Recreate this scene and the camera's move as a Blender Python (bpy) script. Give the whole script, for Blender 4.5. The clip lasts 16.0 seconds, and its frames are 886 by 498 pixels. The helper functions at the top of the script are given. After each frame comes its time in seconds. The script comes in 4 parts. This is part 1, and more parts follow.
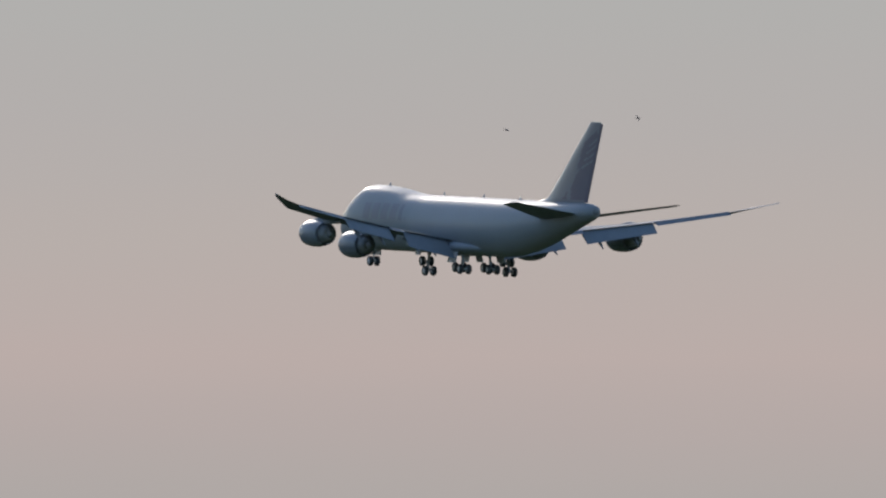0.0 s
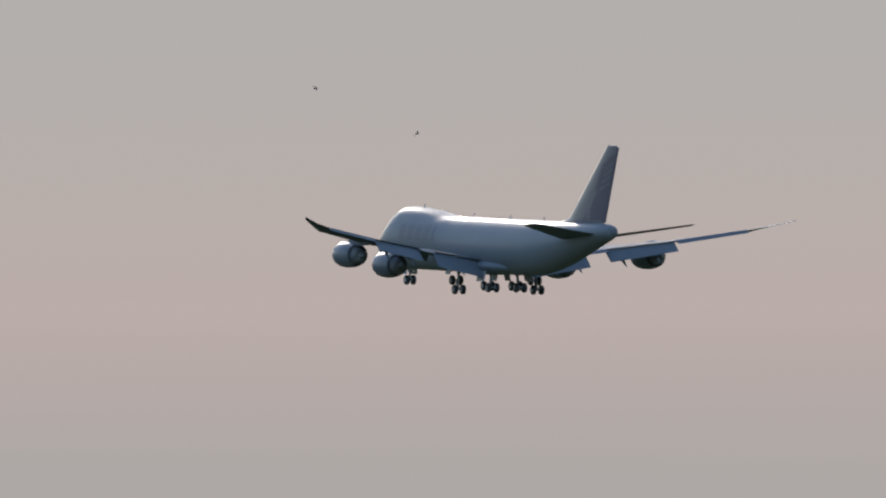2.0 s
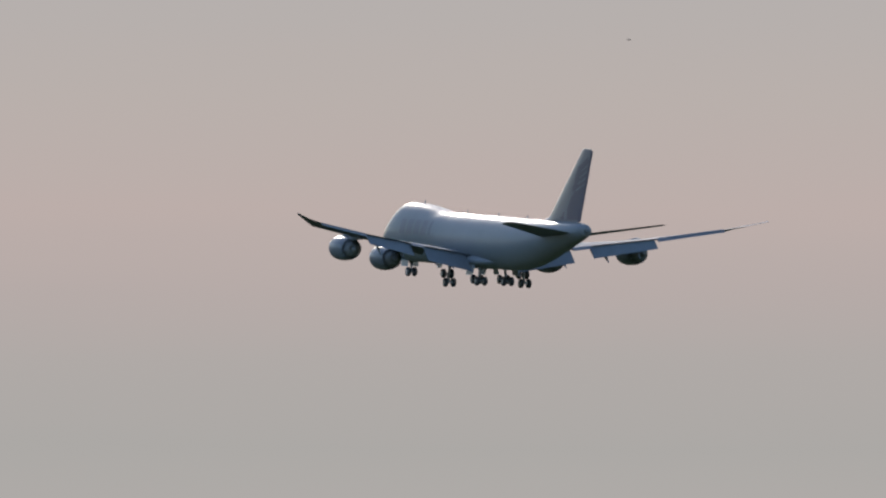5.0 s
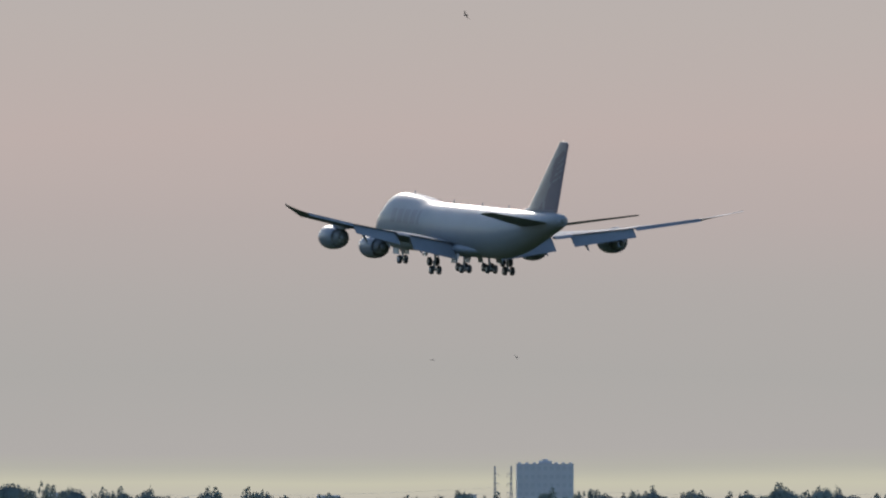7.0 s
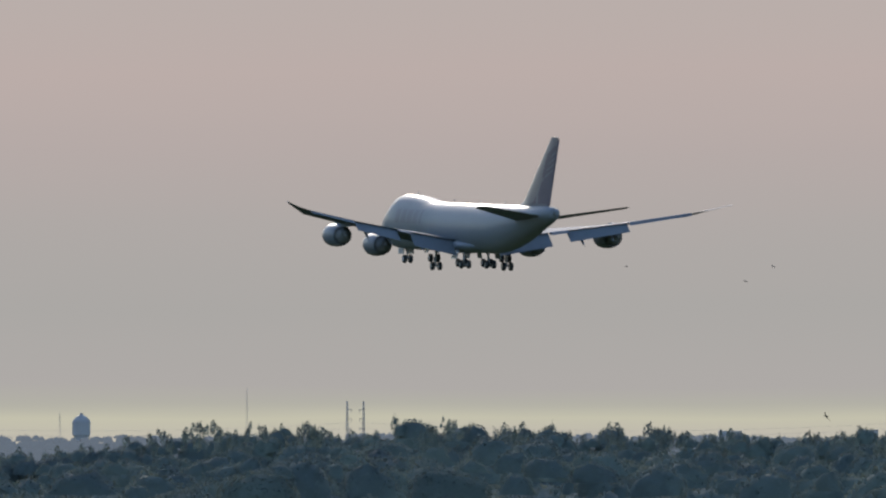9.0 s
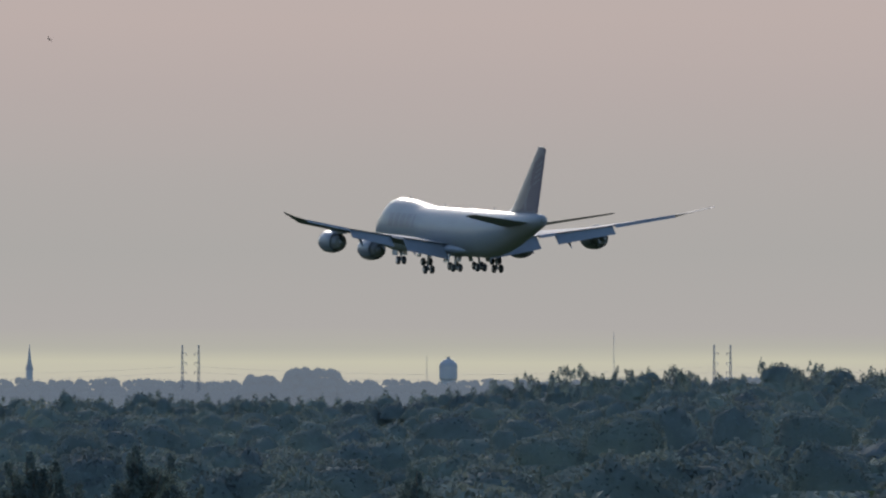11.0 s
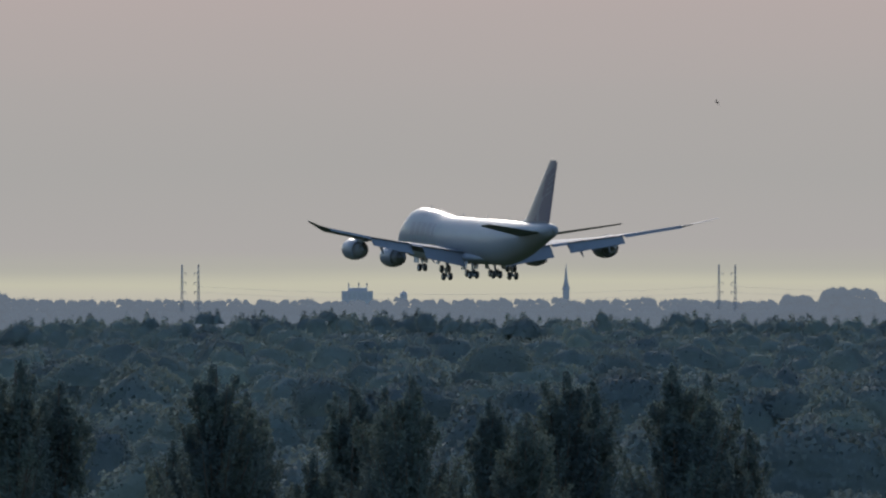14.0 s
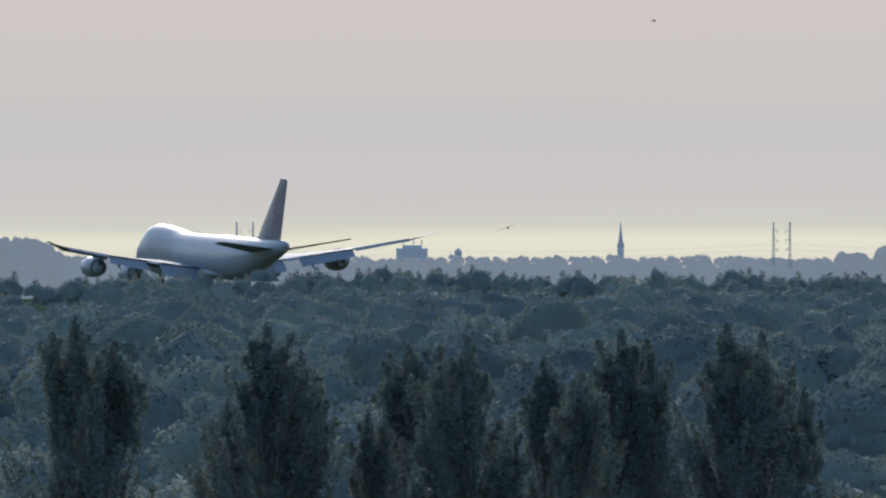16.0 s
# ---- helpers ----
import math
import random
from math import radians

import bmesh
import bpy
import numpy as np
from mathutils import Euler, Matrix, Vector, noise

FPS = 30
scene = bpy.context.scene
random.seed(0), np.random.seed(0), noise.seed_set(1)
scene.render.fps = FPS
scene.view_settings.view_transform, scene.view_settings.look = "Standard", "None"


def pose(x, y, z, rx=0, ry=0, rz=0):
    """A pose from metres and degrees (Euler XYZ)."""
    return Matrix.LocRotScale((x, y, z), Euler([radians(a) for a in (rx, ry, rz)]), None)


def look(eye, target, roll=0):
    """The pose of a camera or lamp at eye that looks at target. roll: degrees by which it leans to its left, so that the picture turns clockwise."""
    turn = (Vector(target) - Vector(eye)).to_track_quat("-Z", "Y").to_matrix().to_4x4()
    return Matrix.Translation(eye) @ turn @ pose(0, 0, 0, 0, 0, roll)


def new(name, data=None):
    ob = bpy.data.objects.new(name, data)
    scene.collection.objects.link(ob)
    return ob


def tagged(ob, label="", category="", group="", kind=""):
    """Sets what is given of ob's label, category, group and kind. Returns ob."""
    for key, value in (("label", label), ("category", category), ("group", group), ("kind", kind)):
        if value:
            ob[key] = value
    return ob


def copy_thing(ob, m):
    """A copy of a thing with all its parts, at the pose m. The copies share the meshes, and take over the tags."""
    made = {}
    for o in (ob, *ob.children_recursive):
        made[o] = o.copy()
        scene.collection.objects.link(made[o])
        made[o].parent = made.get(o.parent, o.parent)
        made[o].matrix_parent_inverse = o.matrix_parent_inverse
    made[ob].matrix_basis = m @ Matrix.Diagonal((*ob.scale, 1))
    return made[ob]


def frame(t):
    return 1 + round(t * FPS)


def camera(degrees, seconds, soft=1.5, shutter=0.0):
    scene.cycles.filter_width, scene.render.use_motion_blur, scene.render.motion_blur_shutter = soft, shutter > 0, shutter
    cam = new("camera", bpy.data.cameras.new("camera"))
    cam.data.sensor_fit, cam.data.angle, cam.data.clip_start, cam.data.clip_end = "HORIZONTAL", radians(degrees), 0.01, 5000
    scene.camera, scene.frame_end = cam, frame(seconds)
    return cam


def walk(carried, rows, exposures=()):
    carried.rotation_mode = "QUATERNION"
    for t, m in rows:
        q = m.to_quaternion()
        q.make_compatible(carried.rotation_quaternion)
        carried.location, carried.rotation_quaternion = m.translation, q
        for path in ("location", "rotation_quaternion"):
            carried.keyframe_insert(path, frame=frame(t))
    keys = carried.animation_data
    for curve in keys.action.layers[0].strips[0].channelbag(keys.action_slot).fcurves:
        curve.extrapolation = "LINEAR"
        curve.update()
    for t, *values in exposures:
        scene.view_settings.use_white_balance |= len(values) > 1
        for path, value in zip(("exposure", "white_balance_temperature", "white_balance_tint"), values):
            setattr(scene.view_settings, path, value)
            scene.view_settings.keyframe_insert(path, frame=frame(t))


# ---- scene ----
EYE = 22.0          # height of the lens over the flat land
FOCAL = 45544.0     # lens constant used to lay out far things by bearing
cam = camera(1.972, 16.0, soft=2.2)
# seconds, bearing (degrees, clockwise) and elevation of the view
VIEW = [
    (0.0, 6.0438, 0.8598),
    (0.5, 5.7341, 0.8625),
    (1.0, 5.2939, 0.7639),
    (1.5, 5.0652, 0.7650),
    (2.0, 4.8284, 0.7585),
    (2.5, 4.5649, 0.7384),
    (3.0, 4.2935, 0.7028),
    (3.5, 4.0301, 0.6631),
    (4.0, 3.7742, 0.6251),
    (6.5, 2.5709, 0.4052),
    (7.0, 2.3494, 0.3717),
    (7.5, 2.1286, 0.3302),
    (8.0, 1.9094, 0.2975),
    (8.5, 1.6845, 0.2638),
    (9.0, 1.4553, 0.2279),
    (11.5, 0.4194, 0.0788),
    (12.0, 0.1900, 0.0609),
    (12.5, -0.0020, 0.0501),
    (13.0, -0.1730, 0.0320),
    (13.5, -0.3741, 0.0105),
    (14.0, -0.5556, -0.0759),
    (14.5, -0.6199, -0.1259),
    (15.0, -0.6533, -0.1375),
    (15.5, -0.6637, -0.1531),
    (16.0, -0.6772, -0.1708),
]

walk(cam, [(t, pose(0, 0, EYE, 90 + e, 0, -a)) for t, a, e in VIEW],
     exposures=[(0, 0.495, 6500, 10), (4.0, 0.505, 6500, 10), (6.5, 0.545, 6500, 10), (8.0, 0.515, 6500, 10), (9.0, 0.505, 6500, 10), (11.5, 0.525, 6500, 10),
                (12.5, 0.435, 6500, 10), (13.5, 0.415, 6480, 10), (14.0, 0.475, 6450, 10), (14.5, 0.555, 6420, 10), (15.0, 0.715, 6390, 10), (15.5, 0.895, 6350, 10), (16.0, 1.035, 6320, 10)])

# ---------------------------------------------------------------- light
SUN_BEARING, SUN_HEIGHT = -4.0, 18.0
world = bpy.data.worlds.new("evening_sky")
scene.world = world
world.use_nodes = True
wn, wl = world.node_tree.nodes, world.node_tree.links
wn.clear()
sky = wn.new("ShaderNodeTexSky")
sky.sky_type = "NISHITA"
sky.sun_disc = False
sky.sun_elevation = radians(SUN_HEIGHT)
sky.sun_rotation = radians(SUN_BEARING)
sky.air_density, sky.dust_density, sky.ozone_density = 1.0, 0.7, 2.9
coord = wn.new("ShaderNodeTexCoord")
split = wn.new("ShaderNodeSeparateXYZ")
wl.new(coord.outputs["Generated"], split.inputs[0])
# soft streaks in the haze
stretch = wn.new("ShaderNodeMapping")
stretch.inputs["Scale"].default_value = (25, 25, 420)
streak = wn.new("ShaderNodeTexNoise")
streak.inputs["Scale"].default_value = 1.0
streak.inputs["Detail"].default_value = 3
wl.new(coord.outputs["Generated"], stretch.inputs[0])
wl.new(stretch.outputs[0], streak.inputs["Vector"])
shift = wn.new("ShaderNodeMath")
shift.operation = "MULTIPLY_ADD"
shift.inputs[1].default_value = 0.0016
wl.new(streak.outputs["Fac"], shift.inputs[0])
base = wn.new("ShaderNodeMath")
base.operation = "SUBTRACT"
base.inputs[1].default_value = 0.0008
wl.new(split.outputs["Z"], base.inputs[0])
wl.new(base.outputs[0], shift.inputs[2])
span = wn.new("ShaderNodeMapRange")
span.inputs["From Min"].default_value = math.sin(radians(-0.4))
span.inputs["From Max"].default_value = math.sin(radians(1.6))
wl.new(shift.outputs[0], span.inputs["Value"])
haze = wn.new("ShaderNodeValToRGB")


def srgb(r, g, b):
    return tuple((c / 255 / 12.92) if c < 11 else ((c / 255 + 0.055) / 1.055) ** 2.4 for c in (r, g, b)) + (1.0,)


HAZE = [(-0.26, (180, 174, 168)), (-0.185, (186, 181, 168)), (-0.15, (190, 187, 168)), (-0.115, (173, 171, 161)), (-0.07, (169, 165, 162)), (0.10, (166, 163, 160)), (0.29, (170, 164, 161)),
        (0.45, (176, 165, 162)), (0.62, (182, 168, 164)), (0.88, (179, 170, 166)), (1.15, (175, 170, 168)), (1.5, (172, 172, 170))]
ramp = haze.color_ramp
while len(ramp.elements) < len(HAZE):
    ramp.elements.new(0.5)
for el, (deg, rgb) in zip(ramp.elements, HAZE):
    el.position = (deg + 0.4) / 2.0
for el, (deg, rgb) in zip(ramp.elements, HAZE):
    el.color = srgb(*rgb)
wl.new(span.outputs["Result"], haze.inputs["Fac"])
b_haze = wn.new("ShaderNodeBackground")
b_haze.inputs["Strength"].default_value = 0.75
wl.new(haze.outputs["Color"], b_haze.inputs["Color"])
b_sky = wn.new("ShaderNodeBackground")
b_sky.inputs["Strength"].default_value = 0.15
wl.new(sky.outputs["Color"], b_sky.inputs["Color"])
rise = wn.new("ShaderNodeMapRange")
rise.interpolation_type = "SMOOTHSTEP"
rise.inputs["From Min"].default_value = 0.028
rise.inputs["From Max"].default_value = 0.10
wl.new(split.outputs["Z"], rise.inputs["Value"])
blend = wn.new("ShaderNodeMixShader")
wl.new(rise.outputs["Result"], blend.inputs["Fac"])
wl.new(b_haze.outputs[0], blend.inputs[1])
wl.new(b_sky.outputs[0], blend.inputs[2])
out = wn.new("ShaderNodeOutputWorld")
wl.new(blend.outputs[0], out.inputs["Surface"])

sun = new("sun", bpy.data.lights.new("sun", "SUN"))
sun.data.energy = 1.2
sun.data.angle = radians(4.0)
sun.data.color = (1.0, 0.9, 0.82)
_b, _e = radians(SUN_BEARING), radians(SUN_HEIGHT)
sun.matrix_world = look((math.sin(_b) * math.cos(_e) * 100, math.cos(_b) * math.cos(_e) * 100, math.sin(_e) * 100), (0, 0, 0))


# ---------------------------------------------------------------- materials
def paint(name, rgb, rough=0.5, metal=0.0, vary=0.12, scale=0.6, fine=8.0, bump=0.0, coat=0.0, spec=0.5):
    """A surface with stains at one scale, grain at a finer one, and a slight relief."""
    m = bpy.data.materials.new(name)
    m.use_nodes = True
    n, l = m.node_tree.nodes, m.node_tree.links
    p = n["Principled BSDF"]
    co = n.new("ShaderNodeTexCoord")
    big, small = n.new("ShaderNodeTexNoise"), n.new("ShaderNodeTexNoise")
    big.inputs["Scale"].default_value, small.inputs["Scale"].default_value = scale, fine
    big.inputs["Detail"].default_value = small.inputs["Detail"].default_value = 4
    l.new(co.outputs["Object"], big.inputs["Vector"])
    l.new(co.outputs["Object"], small.inputs["Vector"])
    mixed = n.new("ShaderNodeMix")
    mixed.data_type = "FLOAT"
    mixed.inputs[0].default_value = 0.35
    l.new(big.outputs["Fac"], mixed.inputs[2])
    l.new(small.outputs["Fac"], mixed.inputs[3])
    tone = n.new("ShaderNodeMapRange")
    tone.inputs["From Min"].default_value, tone.inputs["From Max"].default_value = 0.25, 0.75
    tone.inputs["To Min"].default_value, tone.inputs["To Max"].default_value = 1 - vary, 1 + vary
    l.new(mixed.outputs[0], tone.inputs["Value"])
    col = n.new("ShaderNodeMix")
    col.data_type = "RGBA"
    col.blend_type = "MULTIPLY"
    col.inputs[0].default_value = 1.0
    col.inputs[6].default_value = (*rgb, 1)
    l.new(tone.outputs["Result"], col.inputs[7])
    l.new(col.outputs[2], p.inputs["Base Color"])
    rg = n.new("ShaderNodeMapRange")
    rg.inputs["To Min"].default_value, rg.inputs["To Max"].default_value = max(rough - 0.08, 0.02), min(rough + 0.08, 1)
    l.new(small.outputs["Fac"], rg.inputs["Value"])
    l.new(rg.outputs["Result"], p.inputs["Roughness"])
    p.inputs["Metallic"].default_value = metal
    p.inputs["Coat Weight"].default_value = coat
    p.inputs["Coat Roughness"].default_value = 0.16
    p.inputs["Specular IOR Level"].default_value = spec
    if bump:
        b = n.new("ShaderNodeBump")
        b.inputs["Strength"].default_value = bump
        b.inputs["Distance"].default_value = 0.05
        l.new(small.outputs["Fac"], b.inputs["Height"])
        l.new(b.outputs[0], p.inputs["Normal"])
    return m


HULL = paint("pale_grey_hull_paint", (0.25, 0.256, 0.27), 0.6, vary=0.07, scale=0.25, fine=3.0, coat=0.16, spec=0.15)
TITLE = paint("muted_title_paint", (0.185, 0.172, 0.2), 0.5, vary=0.1, scale=0.5, fine=5.0, spec=0.25)
BELLY = paint("grey_belly_paint", (0.27, 0.285, 0.31), 0.5, spec=0.25, vary=0.08, scale=0.3, fine=3.0)
WING = paint("grey_wing_paint", (0.22, 0.232, 0.255), 0.7, spec=0.12, vary=0.1, scale=0.4, fine=4.0)
FLAP = paint("pale_flap_paint", (0.235, 0.245, 0.262), 0.7, spec=0.06, vary=0.1, scale=0.5, fine=4.0)
NACELLE = paint("grey_nacelle_paint", (0.19, 0.2, 0.225), 0.45, vary=0.08, scale=0.5, fine=4.0, coat=0.06, spec=0.3)
METAL = paint("bare_metal", (0.5, 0.5, 0.52), 0.3, 0.9, vary=0.15, scale=1.0, fine=6.0)
DARK_METAL = paint("burnt_exhaust_metal", (0.2, 0.2, 0.205), 0.6, 0.1, vary=0.3, scale=1.0, fine=6.0)
GEAR = paint("grey_gear_paint", (0.38, 0.39, 0.41), 0.45, vary=0.15, scale=1.5, fine=8.0)
TYRE = paint("tyre_rubber", (0.05, 0.05, 0.053), 0.75, vary=0.2, scale=2.0, fine=12.0)
MAROON = paint("maroon_paint", (0.095, 0.075, 0.105), 0.5, vary=0.08, scale=0.5, fine=5.0)
MAUVE = paint("faded_mauve_paint", (0.108, 0.11, 0.142), 0.35, vary=0.06, scale=0.5, fine=5.0)


def foliage(name, rgb, through_light, vary, patch, glow=None, gloss=0.0, lump=0.0):
    """Leaves that let some light through, with a waxy gloss, varied from patch to patch and from leaf to leaf."""
    m = bpy.data.materials.new(name)
    m.use_nodes = True
    n, l = m.node_tree.nodes, m.node_tree.links
    n.clear()
    co, geo = n.new("ShaderNodeTexCoord"), n.new("ShaderNodeNewGeometry")
    big = n.new("ShaderNodeTexNoise")
    big.inputs["Scale"].default_value = patch
    big.inputs["Detail"].default_value = 3
    l.new(co.outputs["Object"], big.inputs["Vector"])
    tone = n.new("ShaderNodeMapRange")
    tone.inputs["From Min"].default_value, tone.inputs["From Max"].default_value = 0.3, 0.7
    tone.inputs["To Min"].default_value, tone.inputs["To Max"].default_value = 1 - vary, 1 + vary
    l.new(big.outputs["Fac"], tone.inputs["Value"])
    leafy = n.new("ShaderNodeMapRange")
    leafy.inputs["To Min"].default_value, leafy.inputs["To Max"].default_value = 0.9, 1.1
    l.new(geo.outputs["Random Per Island"], leafy.inputs["Value"])
    both = n.new("ShaderNodeMath")
    both.operation = "MULTIPLY"
    l.new(tone.outputs["Result"], both.inputs[0])
    l.new(leafy.outputs["Result"], both.inputs[1])
    hue = n.new("ShaderNodeMix")
    hue.data_type = "RGBA"
    hue.inputs[6].default_value = (rgb[0] * 0.85, rgb[1] * 0.95, rgb[2] * 1.15, 1)
    hue.inputs[7].default_value = (rgb[0] * 1.25, rgb[1] * 1.08, rgb[2] * 0.75, 1)
    l.new(big.outputs["Fac"], hue.inputs[0])
    col = n.new("ShaderNodeMix")
    col.data_type = "RGBA"
    col.blend_type = "MULTIPLY"
    col.inputs[0].default_value = 1.0
    l.new(hue.outputs[2], col.inputs[6])
    l.new(both.outputs[0], col.inputs[7])
    dif, tra, mx = n.new("ShaderNodeBsdfDiffuse"), n.new("ShaderNodeBsdfTranslucent"), n.new("ShaderNodeMixShader")
    l.new(col.outputs[2], dif.inputs["Color"])
    l.new(col.outputs[2], tra.inputs["Color"])
    mx.inputs[0].default_value = through_light
    l.new(dif.outputs[0], mx.inputs[1])
    l.new(tra.outputs[0], mx.inputs[2])
    last = mx
    if gloss:
        shine, wax = n.new("ShaderNodeBsdfGlossy"), n.new("ShaderNodeMixShader")
        shine.inputs["Roughness"].default_value = 0.75
        wax.inputs[0].default_value = gloss
        l.new(last.outputs[0], wax.inputs[1])
        l.new(shine.outputs[0], wax.inputs[2])
        last = wax
    if lump:
        clump, relief = n.new("ShaderNodeTexNoise"), n.new("ShaderNodeBump")
        clump.inputs["Scale"].default_value = lump
        clump.inputs["Detail"].default_value = 4
        l.new(co.outputs["Object"], clump.inputs["Vector"])
        relief.inputs["Strength"].default_value = 0.3
        relief.inputs["Distance"].default_value = 0.5
        l.new(clump.outputs["Fac"], relief.inputs["Height"])
        l.new(relief.outputs[0], dif.inputs["Normal"])
    # even emission over the leaves, standing in for haze
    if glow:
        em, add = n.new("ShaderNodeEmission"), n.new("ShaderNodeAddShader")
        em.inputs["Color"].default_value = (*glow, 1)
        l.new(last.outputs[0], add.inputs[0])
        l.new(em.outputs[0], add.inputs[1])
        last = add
    end = n.new("ShaderNodeOutputMaterial")
    l.new(last.outputs[0], end.inputs["Surface"])
    return m


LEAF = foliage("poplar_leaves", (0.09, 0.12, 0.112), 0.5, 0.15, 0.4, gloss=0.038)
# woodland colour is lifted above real leaf tone to stand in for haze
CANOPY = foliage("haze_lifted_leaves", (0.165, 0.205, 0.19), 0.38, 0.28, 0.07, gloss=0.065, lump=1.6)
# far trees give off blue-grey light that imitates haze
FAR_LEAF = foliage("haze_glow_leaves", (0.04, 0.05, 0.052), 0.0, 0.15, 0.05, glow=(0.084, 0.1, 0.124))
BARK = paint("bark", (0.11, 0.09, 0.07), 0.9, vary=0.3, scale=2.0, fine=14.0, bump=0.4)
GRASS = foliage("meadow_grass", (0.055, 0.075, 0.04), 0.0, 0.3, 0.01)
# concrete, panes and slate are paled: haze put into their base colours
CONCRETE = paint("haze_paled_concrete", (0.52, 0.475, 0.47), 0.8, vary=0.1, scale=0.3, fine=3.0)
PANE = paint("haze_paled_glass", (0.46, 0.425, 0.42), 0.6, vary=0.1)
SLATE = paint("haze_paled_slate", (0.42, 0.39, 0.39), 0.7, vary=0.15, scale=0.5, fine=5.0)
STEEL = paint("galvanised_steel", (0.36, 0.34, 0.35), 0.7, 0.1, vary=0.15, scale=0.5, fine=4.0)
FEATHER = paint("dark_plumage", (0.03, 0.028, 0.028), 0.7, vary=0.2, scale=6.0, fine=30.0)


# ---------------------------------------------------------------- mesh helpers
def finish(name, me, material, parent=None, label="", smooth=False):
    for mt in (material if isinstance(material, (list, tuple)) else [material]):
        me.materials.append(mt)
    if smooth:
        me.polygons.foreach_set("use_smooth", [True] * len(me.polygons))
    ob = new(name, me)
    ob.parent = parent
    return tagged(ob, label)


def part(name, bm, material, parent, label="", smooth=False):
    me = bpy.data.meshes.new(name)
    bmesh.ops.recalc_face_normals(bm, faces=bm.faces)
    bm.to_mesh(me)
    bm.free()
    return finish(name, me, material, parent, label, smooth)


def raw(name, verts, faces, material, parent=None, label="", smooth=False):
    me = bpy.data.meshes.new(name)
    me.from_pydata([tuple(v) for v in verts], [], faces)
    me.validate()
    return finish(name, me, material, parent, label, smooth)


def empty(name, x, y, z, label, category, group=""):
    ob = new(name)
    ob.location = (x, y, z)
    ob.empty_display_size = 0.2
    return tagged(ob, label, category, group)


def loft(bm, rings, closed=True, caps=True):
    """Skin a row of rings of equal count."""
    vs = [[bm.verts.new(v) for v in ring] for ring in rings]
    n = len(rings[0])
    for a, b in zip(vs, vs[1:]):
        for i in range(n if closed else n - 1):
            j = (i + 1) % n
            bm.faces.new((a[i], a[j], b[j], b[i]))
    if caps:
        bm.faces.new(vs[0][::-1])
        bm.faces.new(vs[-1])
    return bm


def tube(bm, a, b, r0, r1=None, n=10):
    a, b = Vector(a), Vector(b)
    r1 = r0 if r1 is None else r1
    q = (b - a).to_track_quat("Z", "Y")
    ring = [Vector((math.cos(i * math.tau / n), math.sin(i * math.tau / n), 0)) for i in range(n)]
    return loft(bm, [[a + q @ (v * r0) for v in ring], [b + q @ (v * r1) for v in ring]])


def box(bm, x0, x1, y0, y1, z0, z1, bevel=0.0):
    made = bmesh.ops.create_cube(bm, size=1.0, matrix=Matrix.Translation(((x0 + x1) / 2, (y0 + y1) / 2, (z0 + z1) / 2))
                                 @ Matrix.Diagonal((abs(x1 - x0), abs(y1 - y0), abs(z1 - z0), 1)))
    if bevel:
        edges = {e for v in made["verts"] for e in v.link_edges}
        bmesh.ops.bevel(bm, geom=list(edges), offset=bevel, segments=1, affect="EDGES")
    return bm


def spin(bm, profile, centre, axis="X", n=28):
    """A turned body: profile of (along, radius) round an axis through centre."""
    rings = []
    for along, r in profile:
        ring = []
        for i in range(n):
            c, s = r * math.cos(i * math.tau / n), r * math.sin(i * math.tau / n)
            ring.append({"X": (along, c, s), "Y": (c, along, s), "Z": (c, s, along)}[axis])
        rings.append([Vector(v) + Vector(centre) for v in ring])
    return loft(bm, rings)


def bearing(px, d):
    """Sideways place at distance d of what stands px lens units beside the mid bearing."""
    return (px - 784.0) / FOCAL * d


def height(py, d):
    """Height at distance d of what stands py lens units below the upper mark."""
    return EYE - (py - 480.0) / FOCAL * d


# ---------------------------------------------------------------- land
bm = bmesh.new()
bmesh.ops.create_grid(bm, x_segments=60, y_segments=60, size=6000)
for v in bm.verts:
    v.co.z = 0.25 * noise.noise((v.co.x * 0.004, v.co.y * 0.004, 0)) - 0.2
ground = part("ground", bm, GRASS, None, "flat dark green meadow land under the woods")
tagged(ground, category="ground", kind="structure")


# ---------------------------------------------------------------- woods
def boughs(d, seed):
    """Swelling of a crown along the directions d."""
    k = np.random.default_rng(seed).normal(size=(9, 3))
    k *= np.array([2.4] * 3 + [5.0] * 3 + [11.0] * 3)[:, None]
    return (np.sin(d @ k.T + np.arange(9)) * np.array([0.08] * 3 + [0.05] * 3 + [0.03] * 3)).sum(1)


def turned_out(leaf, soft):
    """Turns each leaf's face to the outside of its crown; returns corners and the crown's soft normals."""
    face = np.cross(leaf[:, 1] - leaf[:, 0], leaf[:, 2] - leaf[:, 0])
    inward = np.sum(face * soft, 1) < 0
    leaf[inward] = leaf[inward][:, ::-1]
    soft = soft / np.linalg.norm(soft, axis=1)[:, None]
    return leaf.reshape(-1, 3), np.repeat(soft, 3, 0)


